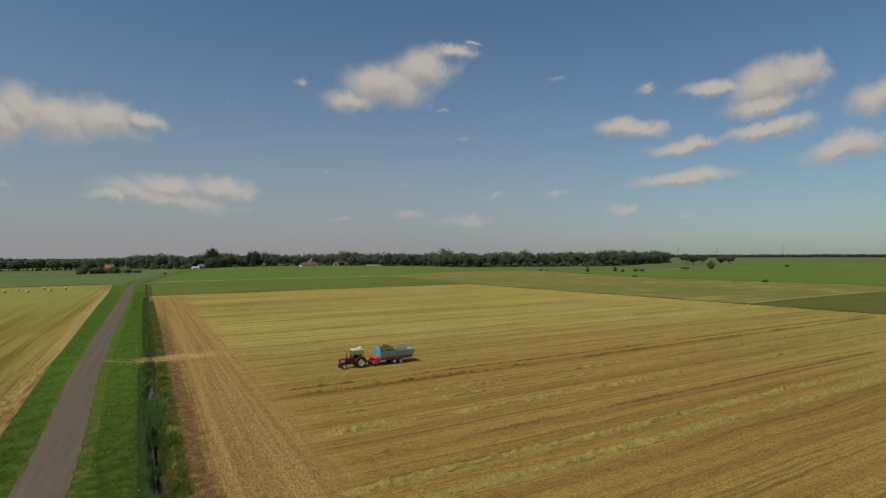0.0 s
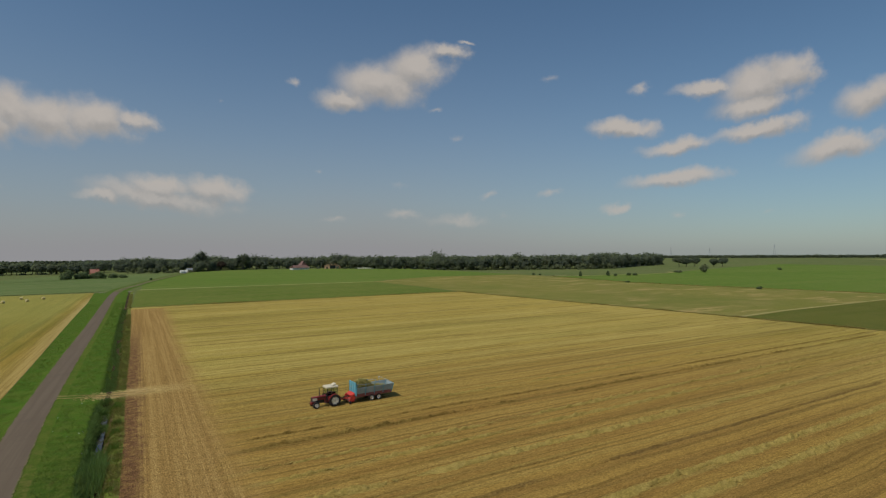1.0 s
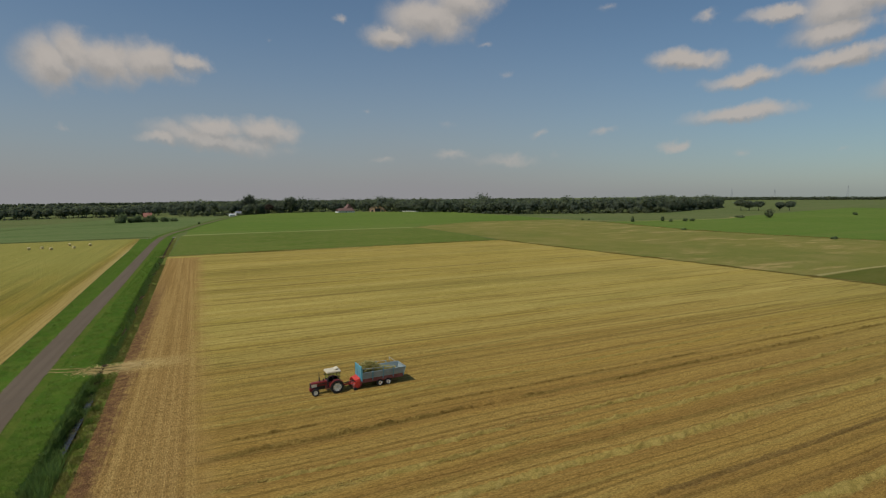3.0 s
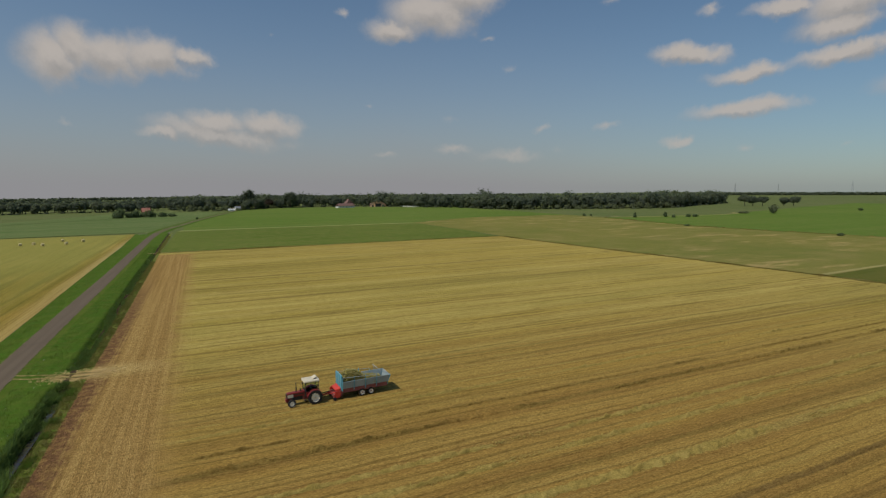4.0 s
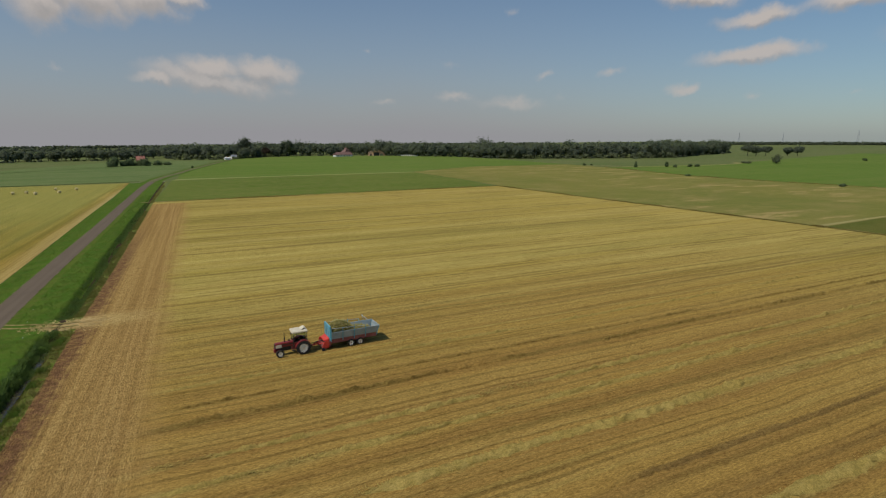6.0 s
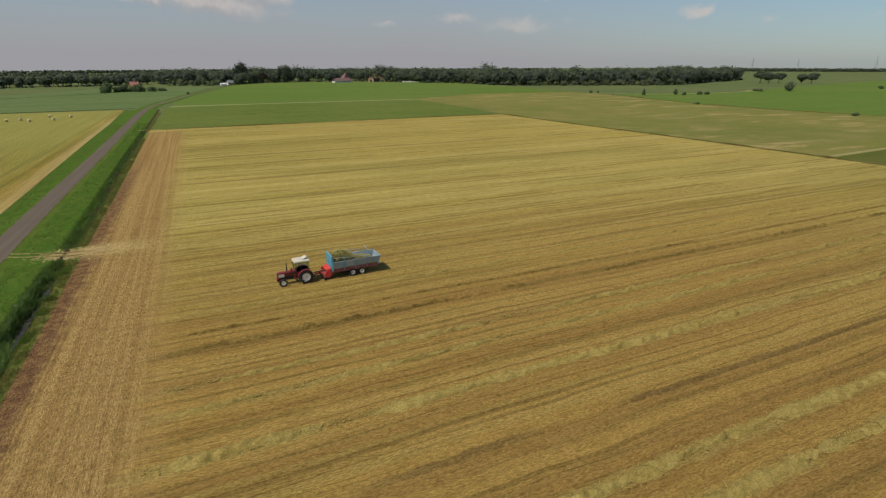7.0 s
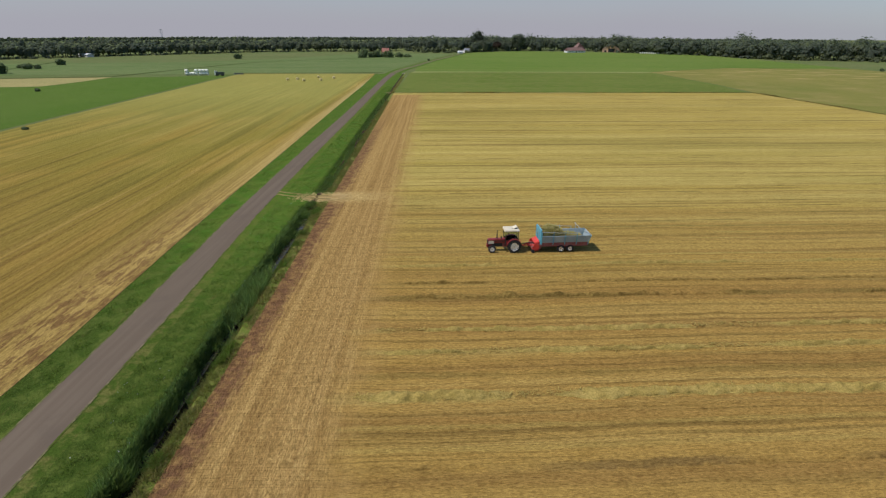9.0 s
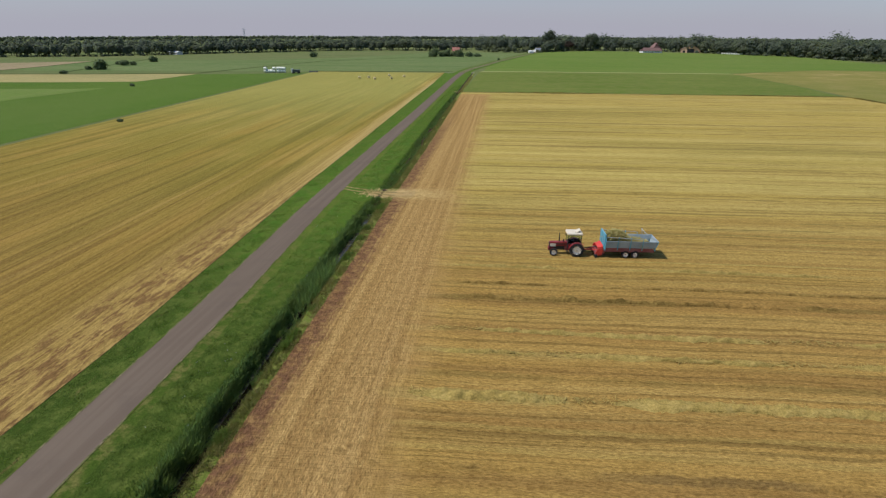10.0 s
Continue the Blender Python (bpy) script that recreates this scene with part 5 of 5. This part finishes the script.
def build_wagon():
    """A hay-loading wagon, its nose to +x, the middle of its two axles over the origin."""
    w = tagged(new("loading_wagon"), "blue-grey hay loading wagon with red pickup, half full", "wagon")
    for x in (-0.56, 0.56):
        for s in (-1, 1):
            wheel(w, x, s * 1.02, 0.44, 0.32, 14, s)
        part("axle", rod(bmesh.new(), (x, -0.95, 0.44), (x, 0.95, 0.44), 0.06, 8), BLACK, w)
    part("bogie", box(bmesh.new(), -0.7, 0.7, -0.7, 0.7, 0.50, 0.66, 0.03), DULL_RED, w)
    for s in (-1, 1):
        part("chassis_beam", box(bmesh.new(), -2.65, 3.0, s * 0.72 - 0.06, s * 0.72 + 0.06, 0.66, 0.92, 0.02), DULL_RED, w, "dusty dark red beam")
        part("sill", box(bmesh.new(), -2.7, 3.0, s * 1.06 - 0.03, s * 1.06 + 0.03, 0.74, 1.20, 0.015), DULL_RED, w, "dusty dark red sill")
    part("floor", box(bmesh.new(), -2.7, 3.0, -1.05, 1.05, 0.94, 1.02, 0.01), BLUE_GREY, w)
    # side walls lean outwards, four sheets with uprights
    xs = [-2.68, -1.26, 0.15, 1.57, 2.98]
    for s in (-1, 1):
        for a, b in zip(xs, xs[1:]):
            lean = lambda x, y, z: (x - (0.30 if x < -2.5 and z > 1.5 else 0), y + s * (0.17 if z > 1.5 else 0), z)
            part("side_panel", box(bmesh.new(), a + 0.03, b - 0.03, s * 1.09 - 0.02, s * 1.09 + 0.02, 1.22, 2.05, 0.012, lean), BLUE_GREY, w, "dusty blue-grey side sheet")
        for x in xs:
            top = x - (0.30 if x < -2.5 else 0)
            part("upright", rod(bmesh.new(), (x, s * 1.13, 0.95), (top, s * 1.30, 2.12), 0.05, 6), BLUE, w)
            if x > -2.5:
                part("stake", rod(bmesh.new(), (top, s * 1.28, 2.06), (top, s * 1.33, 2.62 if x > 0 else 2.40), 0.035, 6), BLUE, w)
        part("top_rail", rod(bmesh.new(), (-3.0, s * 1.28, 2.08), (3.0, s * 1.28, 2.08), 0.05, 8), BLUE_GREY, w, "pale steel top rail")
        part("upper_rail", rod(bmesh.new(), (-1.26, s * 1.33, 2.40), (3.0, s * 1.33, 2.62), 0.028, 6), BLUE_GREY, w)
    # front board and tailgate
    part("front_board", box(bmesh.new(), 2.98, 3.07, -1.16, 1.16, 1.05, 2.85, 0.02), BLUE, w, "tall light blue front board")
    for y in (-1.1, -0.37, 0.37, 1.1):
        part("board_rib", box(bmesh.new(), 3.07, 3.13, y - 0.04, y + 0.04, 1.05, 2.85, 0.012), BLUE, w)
    gate = part("tailgate", box(bmesh.new(), -2.77, -2.71, -1.08, 1.08, 1.02, 2.08, 0.015, lambda x, y, z: (x - (0.30 if z > 1.5 else 0), y * (1.17 if z > 1.5 else 1), z)), BLUE_GREY, w, "flared blue-grey tailgate")
    for y in (-0.75, 0.0, 0.75):
        part("gate_rib", rod(bmesh.new(), (-2.81, y, 1.05), (-3.11, y * 1.15, 2.05), 0.035, 6), BLUE_GREY, gate)
    bm = bmesh.new()
    for a, b in (((-1.9, -1.3, 2.1), (-1.7, -1.3, 2.85)), ((-1.9, 1.3, 2.1), (-1.7, 1.3, 2.85)), ((-1.7, -1.3, 2.85), (-1.7, 1.3, 2.85)), ((-1.7, 1.3, 2.85), (-2.9, 1.3, 2.2))):
        rod(bm, a, b, 0.03, 6)
    part("rear_hoop", bm, BLUE_GREY, w)
    # drawbar and pickup
    for s in (-1, 1):
        part("drawbar", rod(bmesh.new(), (3.0, s * 0.62, 0.80), (5.05, s * 0.06, 0.56), 0.07, 8), RED_BRIGHT, w, "orange-red drawbar")
    part("coupling", box(bmesh.new(), 4.95, 5.35, -0.08, 0.08, 0.48, 0.62, 0.02), BLACK, w)
    part("power_shaft", rod(bmesh.new(), (3.4, 0, 0.95), (5.35, 0, 0.78), 0.06, 10), BLACK, w)
    pick = part("pickup", box(bmesh.new(), 3.15, 3.75, -0.95, 0.95, 0.98, 1.42, 0.10, lambda x, y, z: (x, y * (0.8 if x > 3.5 else 1), z - (0.25 if x > 3.5 and z > 1.2 else 0))), RED_BRIGHT, w, "orange-red pickup housing")
    part("drive_case", rod(bmesh.new(), (3.55, -1.08, 0.75), (3.55, -0.98, 0.75), 0.36, 16), RED_BRIGHT, pick)
    part("drive_case", rod(bmesh.new(), (3.55, 0.98, 0.75), (3.55, 1.08, 0.75), 0.36, 16), RED_BRIGHT, pick)
    part("conveyor", box(bmesh.new(), 2.95, 3.5, -0.95, 0.95, 0.35, 1.0, 0.05), DULL_RED, pick)
    part("reel", rod(bmesh.new(), (3.75, -0.92, 0.42), (3.75, 0.92, 0.42), 0.30, 14), DULL_RED, pick)
    for i in range(14):
        y = -0.85 + i * 0.13
        bm = bmesh.new()
        for a in range(0, 360, 72):
            q = radians(a + i * 20)
            rod(bm, (3.75, y, 0.42), (3.75 + 0.40 * math.cos(q), y, 0.42 + 0.40 * math.sin(q)), 0.012, 4)
        part("tine", bm, BLACK, pick)
    for s in (-1, 1):
        part("pickup_side", box(bmesh.new(), 3.25, 4.1, s * 1.0 - 0.03, s * 1.0 + 0.03, 0.22, 0.95, 0.02, lambda x, y, z: (x - (0.3 if x > 3.6 and z > 0.6 else 0), y, z)), RED_BRIGHT, pick)
        part("gauge_wheel", rod(bmesh.new(), (3.95, s * 1.06, 0.2), (3.95, s * 1.20, 0.2), 0.2, 14), RUBBER, pick)
    return w


RIG = pose(0, 0, 0.06, 0, 0, 180 + 2.0)
tractor = build_tractor()
tractor.matrix_world = Matrix.Translation((34.45, 76.2, 0)) @ RIG
wagon = build_wagon()
wagon.matrix_world = Matrix.Translation((40.65, 76.45, 0)) @ RIG


def build_hay():
    """The load: a heap of loose hay, highest behind the front board."""
    ob = tagged(new("hay_load"), "heap of greenish loose hay in the wagon", "hay", kind="stuff")
    ob.matrix_world = wagon.matrix_world
    pts = []
    for _ in range(5200):
        x, y = rng.uniform(-2.3, 2.75), rng.uniform(-0.92, 0.92)
        top = 1.40 + 1.65 * max(0, 1 - ((x - 1.75) / 1.55) ** 2) ** 0.6 * (1 - 0.35 * y * y) + 0.55 * max(0, 1 - ((x + 0.6) / 1.6) ** 2) * (1 - 0.3 * y * y) + 0.1 * rough_noise(x * 2, y * 2)
        z = 1.05 + (top - 1.05) * rng.uniform(0.55, 1.03)
        d = rng.normal(size=3) * (0.20, 0.20, 0.09)
        s = np.cross(d, (0, 0, 1.0))
        s = s / (np.linalg.norm(s) + 1e-6) * 0.035
        c = np.array((x, y, z))
        pts.append([c - d - s, c - d + s, c + d + s, c + d - s])
    quads("loose_hay", np.array(pts), HAY, ob)
    verts, faces, nx, ny = [], [], 40, 16
    for i in range(nx + 1):
        for j in range(ny + 1):
            x, y = -2.65 + 5.6 * i / nx, -1.03 + 2.06 * j / ny
            top = 1.30 + 1.55 * max(0, 1 - ((x - 1.75) / 1.5) ** 2) ** 0.6 * (1 - 0.35 * y * y) + 0.5 * max(0, 1 - ((x + 0.6) / 1.6) ** 2) * (1 - 0.3 * y * y) + 0.16 * rough_noise(x * 2.2, y * 2.2, 3)
            verts.append((x, y, max(top, 1.05)))
    faces = [(i * (ny + 1) + j, (i + 1) * (ny + 1) + j, (i + 1) * (ny + 1) + j + 1, i * (ny + 1) + j + 1) for i in range(nx) for j in range(ny)]
    mesh("hay_heap", verts, faces, HAY, ob, True)
    return ob


build_hay()


# ---- swaths of cut straw ----
def swath(y, x0, x1, wide, high, mat, label, slope=0.0, gaps=0.0):
    """A ridge of lying straw with a ragged outline."""
    step, cols = (0.22, 9) if y < 72 else (0.4, 7) if y < 110 else (1.2, 4)
    high = high * (2.1 if y < 72 else 0.6)
    xs = np.arange(x0, x1, step)
    verts, faces = [], []
    for x in xs:
        mid = y + slope * (x - x0) + 0.35 * rough_noise(x * 0.06, y, 2.0)
        half = wide / 2 * (0.70 + 0.75 * rough_noise(x * 0.35, y * 3, 6.0) + 0.45 * rough_noise(x * 1.4, y * 3, 9.0))
        thin = float(np.clip((rough_noise(x * 0.07, y * 7, 4.0) - gaps) * 4 + 0.5, 0, 1)) * float(np.clip((x - x0) / 5 + 0.1, 0, 1))
        for j in range(cols):
            s = 2 * j / (cols - 1) - 1
            h = high * (1 - s * s) * (0.5 + 1.3 * abs(rough_noise(x * 0.8, (y + s * wide / 2) * 1.4, 7.0)) * 1.4 + 0.6 * rough_noise(x * 2.6, s * 3 + y, 8.0)) * thin
            verts.append((x, mid + s * max(half, 0.18), stubble_height(x, mid, 0) + 0.03 + (h if abs(s) < 1 else -0.06) - 0.12 * (1 - thin)))
    faces = [(i * cols + j, (i + 1) * cols + j, (i + 1) * cols + j + 1, i * cols + j + 1) for i in range(len(xs) - 1) for j in range(cols - 1)]
    ob = mesh("straw_swath", verts, faces, mat, smooth=True)
    return tagged(ob, label, "straw swath", "swaths on the stubble")


start = line([(14.5, 30), (17.5, 48), (18.5, 60), (19.5, 85), (20.5, 130), (20.5, 256)])
PALE, DARK_ROW = "pale greenish row of lying cut straw", "thin dark row of cut straw"
for y, wide, high in ((57.4, 0.85, 0.13), (53.9, 0.85, 0.12), (47.9, 1.45, 0.15), (34.6, 1.4, 0.14), (31.0, 1.5, 0.14), (71.6, 0.5, 0.12), (74.2, 0.4, 0.10)):
    swath(y, float(start(y)) + rng.uniform(-1, 1), 176, wide, high, SWATH_PALE, PALE, 0.0, -0.32)
for y, wide, high in ((63.8, 0.8, 0.13), (67.0, 0.5, 0.10), (40.9, 0.6, 0.07)):
    swath(y, float(start(y)) + rng.uniform(-1, 1), 176, wide, high, STUBBLE, DARK_ROW, 0.0, -0.3)
y = 79.5
while y < 254:
    dark = rng.random() < 0.55
    swath(y, float(start(y)) + rng.uniform(-1.5, 1.5), float(FIELD_R(y)) - 4, rng.uniform(0.35, 0.8), rng.uniform(0.07, 0.15), SWATH_DARK if dark else SWATH_PALE, DARK_ROW if dark else PALE, 0.0, 0.0)
    y += rng.uniform(1.6, 3.4) * (1.0 if y < 120 else 1.5)


# ---- grass, reeds and loose straw ----
def blades(name, spots, tall, wide, count, mat, label, category, lean=0.7, drift=(0.0, 0.0), wave=None):
    """Tufts of upright blades; each blade is one narrow quad drawn to a tip."""
    spots = np.asarray(spots, float)
    k = len(spots) * count
    base = np.repeat(spots, count, 0) + np.c_[rng.normal(scale=wide * 2.2, size=(k, 2)), np.zeros(k)]
    a = rng.uniform(0, 2 * math.pi, k)
    h = tall * rng.uniform(0.5, 1.2, k)
    if wave is not None:  # the stand rises and sinks along its length
        h = h * np.repeat([wave(x, y) for x, y, z in spots], count)
    side = np.c_[np.cos(a), np.sin(a), np.zeros(k)] * wide * rng.uniform(0.5, 1.1, k)[:, None]
    out = np.c_[rng.normal(scale=lean, size=(k, 2)) + drift, np.ones(k)] * h[:, None]
    ob = quads(name, np.stack([base - side, base + side, base + out * 0.98 + side * 0.25, base + out - side * 0.25], 1), mat)
    return tagged(ob, label, category, kind="stuff")


def surface(x, y):
    """Height of the verge, banks and ditch at a spot."""
    rl, rr, d, b = float(road_l(y)), float(road_r(y)) + 1.15, float(ditch(y)), float(bank_r(y))
    if x < rl:
        s = (x - float(field_l(y))) / (rl - float(field_l(y)))
        return 0.10 * s - 0.12 * math.sin(math.pi * s)
    if x < d - 0.45:
        return bank_height(x, y, (x - rr) / (d - 0.45 - rr))
    if x < d + 0.45:
        return -ditch_depth(y) - 0.1
    return bank_height_r(x, y, (x - d - 0.45) / (b - d - 0.45))


def scatter(count, y0, y1, left, right, keep=None):
    got = []
    while len(got) < count:
        y = y0 + (y1 - y0) * rng.random() ** 1.5
        a, b = float(left(y)), float(right(y))
        x = rng.uniform(a, b)
        if keep is None or keep(x, y):
            got.append((x, y, surface(x, y) - 0.03))
    return got


off_gate = lambda x, y: not 96.8 < y < 102.8
clumped = lambda f, cut: (lambda x, y: off_gate(x, y) and rough_noise(x * f, y * f, 11.0) > cut)
tufty = lambda x, y: 0.3 + 1.2 * max(0.0, 0.5 + rough_noise(x * 0.8, y * 0.6, 31.0))
swell = lambda x, y: 0.45 + 0.75 * max(0.0, 0.55 + rough_noise(x * 0.35, y * 0.16, 21.0) + 0.6 * rough_noise(x * 0.9, y * 0.55, 22.0))
blades("dry_grass", scatter(6000, 26, 230, lambda y: ditch(y) + 0.5, lambda y: bank_r(y) + 0.1, clumped(0.6, -0.1)), 0.26, 0.03, 5, DRY, "dry seeding grass along the ditch", "grass")
blades("bank_grass", scatter(6500, 26, 230, lambda y: ditch(y) + 0.45, lambda y: bank_r(y) - 0.1, clumped(0.45, -0.3)), 0.26, 0.035, 5, BANK_BLADE, "rough grass on the ditch bank", "grass", 0.7, (-0.2, 0.0), swell)
blades("reeds", scatter(9500, 26, 95, lambda y: ditch(y) - 1.15, lambda y: ditch(y) - 0.42, off_gate), 0.62, 0.040, 5, REED, "dark green reeds leaning over the ditch", "reed", 0.34, (0.06, 0.0), swell)
blades("reeds", scatter(1600, 26, 95, lambda y: ditch(y) - 0.85, lambda y: ditch(y) - 0.40, clumped(0.42, 0.12)), 0.95, 0.032, 6, REED, "tall green reed clumps by the ditch", "reed", 0.34, (0.05, 0.0), swell)
blades("reeds", scatter(1500, 27, 62, lambda y: ditch(y) + 0.20, lambda y: ditch(y) + 0.9, clumped(0.3, 0.1)), 0.6, 0.035, 6, REED, "dark green reeds leaning over the ditch", "reed", 0.32, (-0.2, 0.0), swell)
blades("reeds", scatter(3800, 103.2, 255, lambda y: ditch(y) - 1.0, lambda y: ditch(y) + 0.7, lambda x, y: rough_noise(x * 0.9, y * 0.13, 5.0) > -0.2), 0.45, 0.045, 5, REED, "dark green reeds leaning over the ditch", "reed", 0.32, (0.0, 0.0), swell)
blades("verge_tufts", scatter(16000, 26, 290, lambda y: road_r(y) + 1.2, lambda y: ditch(y) - 0.8, off_gate), 0.15, 0.022, 4, BLADE, "tufts of uncut grass on the verge", "grass", 0.8, (0.0, 0.0), tufty)
blades("verge_tufts", scatter(12000, 26, 290, lambda y: field_l(y) + 0.1, lambda y: road_l(y) - 0.4, off_gate), 0.14, 0.022, 4, BLADE, "tufts of uncut grass on the verge", "grass", 0.8, (0.0, 0.0), tufty)
blades("dry_grass", scatter(420, 256, 345, lambda y: ditch(y) + 0.3, lambda y: bank_r(y) + 0.2), 0.4, 0.06, 5, DRY, "dry seeding grass along the ditch", "grass")
blades("reeds", scatter(1300, 84, 97, lambda y: ditch(y) - 0.95, lambda y: ditch(y) + 0.5), 0.6, 0.032, 6, REED, "dark green reeds leaning over the ditch", "reed", 0.34, (0.1, 0.0), swell)
blades("reeds", [(float(ditch(y)) + rng.uniform(-0.5, 0.9), y, -0.75) for y in rng.normal(66.5, 2.2, 420)], 1.25, 0.04, 6, REED, "tall green reed clump growing across the ditch", "reed", 0.3)
blades("bank_tussocks", scatter(1500, 26, 96, lambda y: ditch(y) + 0.55, lambda y: bank_r(y) - 0.5, clumped(0.33, 0.16)), 0.42, 0.035, 6, BLADE, "green grass tussocks on the ditch bank", "grass", 0.5, (-0.1, 0.0), swell)
gate_straw = [(float(rng.normal(8.4, 2.0)), float(rng.normal(99.6, 1.0)), 0.0) for _ in range(2400)]
blades("spilt_straw", [(x, y, (surface(x, y) if x < float(bank_r(y)) else stubble_height(x, y, 0) + 0.03)) for x, y, z in gate_straw if x > 2.5], 0.05, 0.07, 4, STRAW, "straw spilt at the field entrance", "straw", 3.5)
BORDER = leafy("weedy border", (0.24, 0.19, 0.055), (0.36, 0.27, 0.095), (0.18, 0.17, 0.05), 0.2, 0.6)
hedge = []
for _ in range(9000):
    y = rng.uniform(40, 258)
    hedge.append((float(FIELD_R(y)) + 0.7 + rng.normal(scale=0.65), y, 0.0))
for _ in range(3500):
    x = rng.uniform(13, 171)
    hedge.append((x, 257.6 + rng.normal(scale=0.35), 0.0))
uneven = lambda x, y: 0.25 + 1.5 * max(0.0, 0.25 + rough_noise(x * 0.05, y * 0.11, 41.0) + 0.7 * rough_noise(x * 0.3, y * 0.4, 42.0))
blades("field_border", hedge, 0.30, 0.07, 3, BORDER, "weedy uncut border along the stubble", "grass", 0.7, (0.0, 0.0), uneven)
hedge = []
for _ in range(3000):
    y = rng.uniform(-20, 366)
    x = np.interp(y, [-20, 157, 211, 262, 366], [341, 328.5, 318.5, 316.5, 340.5]) + rng.normal(scale=0.5)
    hedge.append((float(x), y, 0.0))
blades("pasture_border", hedge, 0.50, 0.12, 4, BORDER, "rough weedy ditch line across the pasture", "grass", 0.7, (0.0, 0.0), uneven)

flecks = [(*q[:2], q[2] + 0.12) for q in scatter(50, 28, 110, lambda y: road_r(y) + 1.3, lambda y: ditch(y) - 0.8, off_gate)]
blades("white_flowers", flecks, 0.05, 0.03, 3, WHITE, "small white flowers in the verge grass", "flowers", 1.0)

loose = []
for y, wide, count in ((47.9, 0.65, 1300), (53.9, 0.4, 800), (57.4, 0.4, 800), (34.6, 0.6, 900), (31.0, 0.6, 900)):
    for _ in range(count):
        x = float(start(y)) + 1 + 120 * rng.random()
        if rough_noise(x * 0.10, y * 7, 4.0) > -0.25:
            yy = y + 0.35 * rough_noise(x * 0.06, y, 2.0) + rng.normal(scale=wide * 0.5) * (0.8 + 0.5 * rough_noise(x * 0.5, y, 3.0))
            loose.append((x, yy, stubble_height(x, yy, 0) + 0.05 + 0.10 * max(0.0, 1 - ((yy - y) / wide) ** 2)))
blades("loose_straw", loose, 0.055, 0.06, 4, SWATH_STRAW, "greenish tufts of cut straw on the rows", "straw", 3.0)
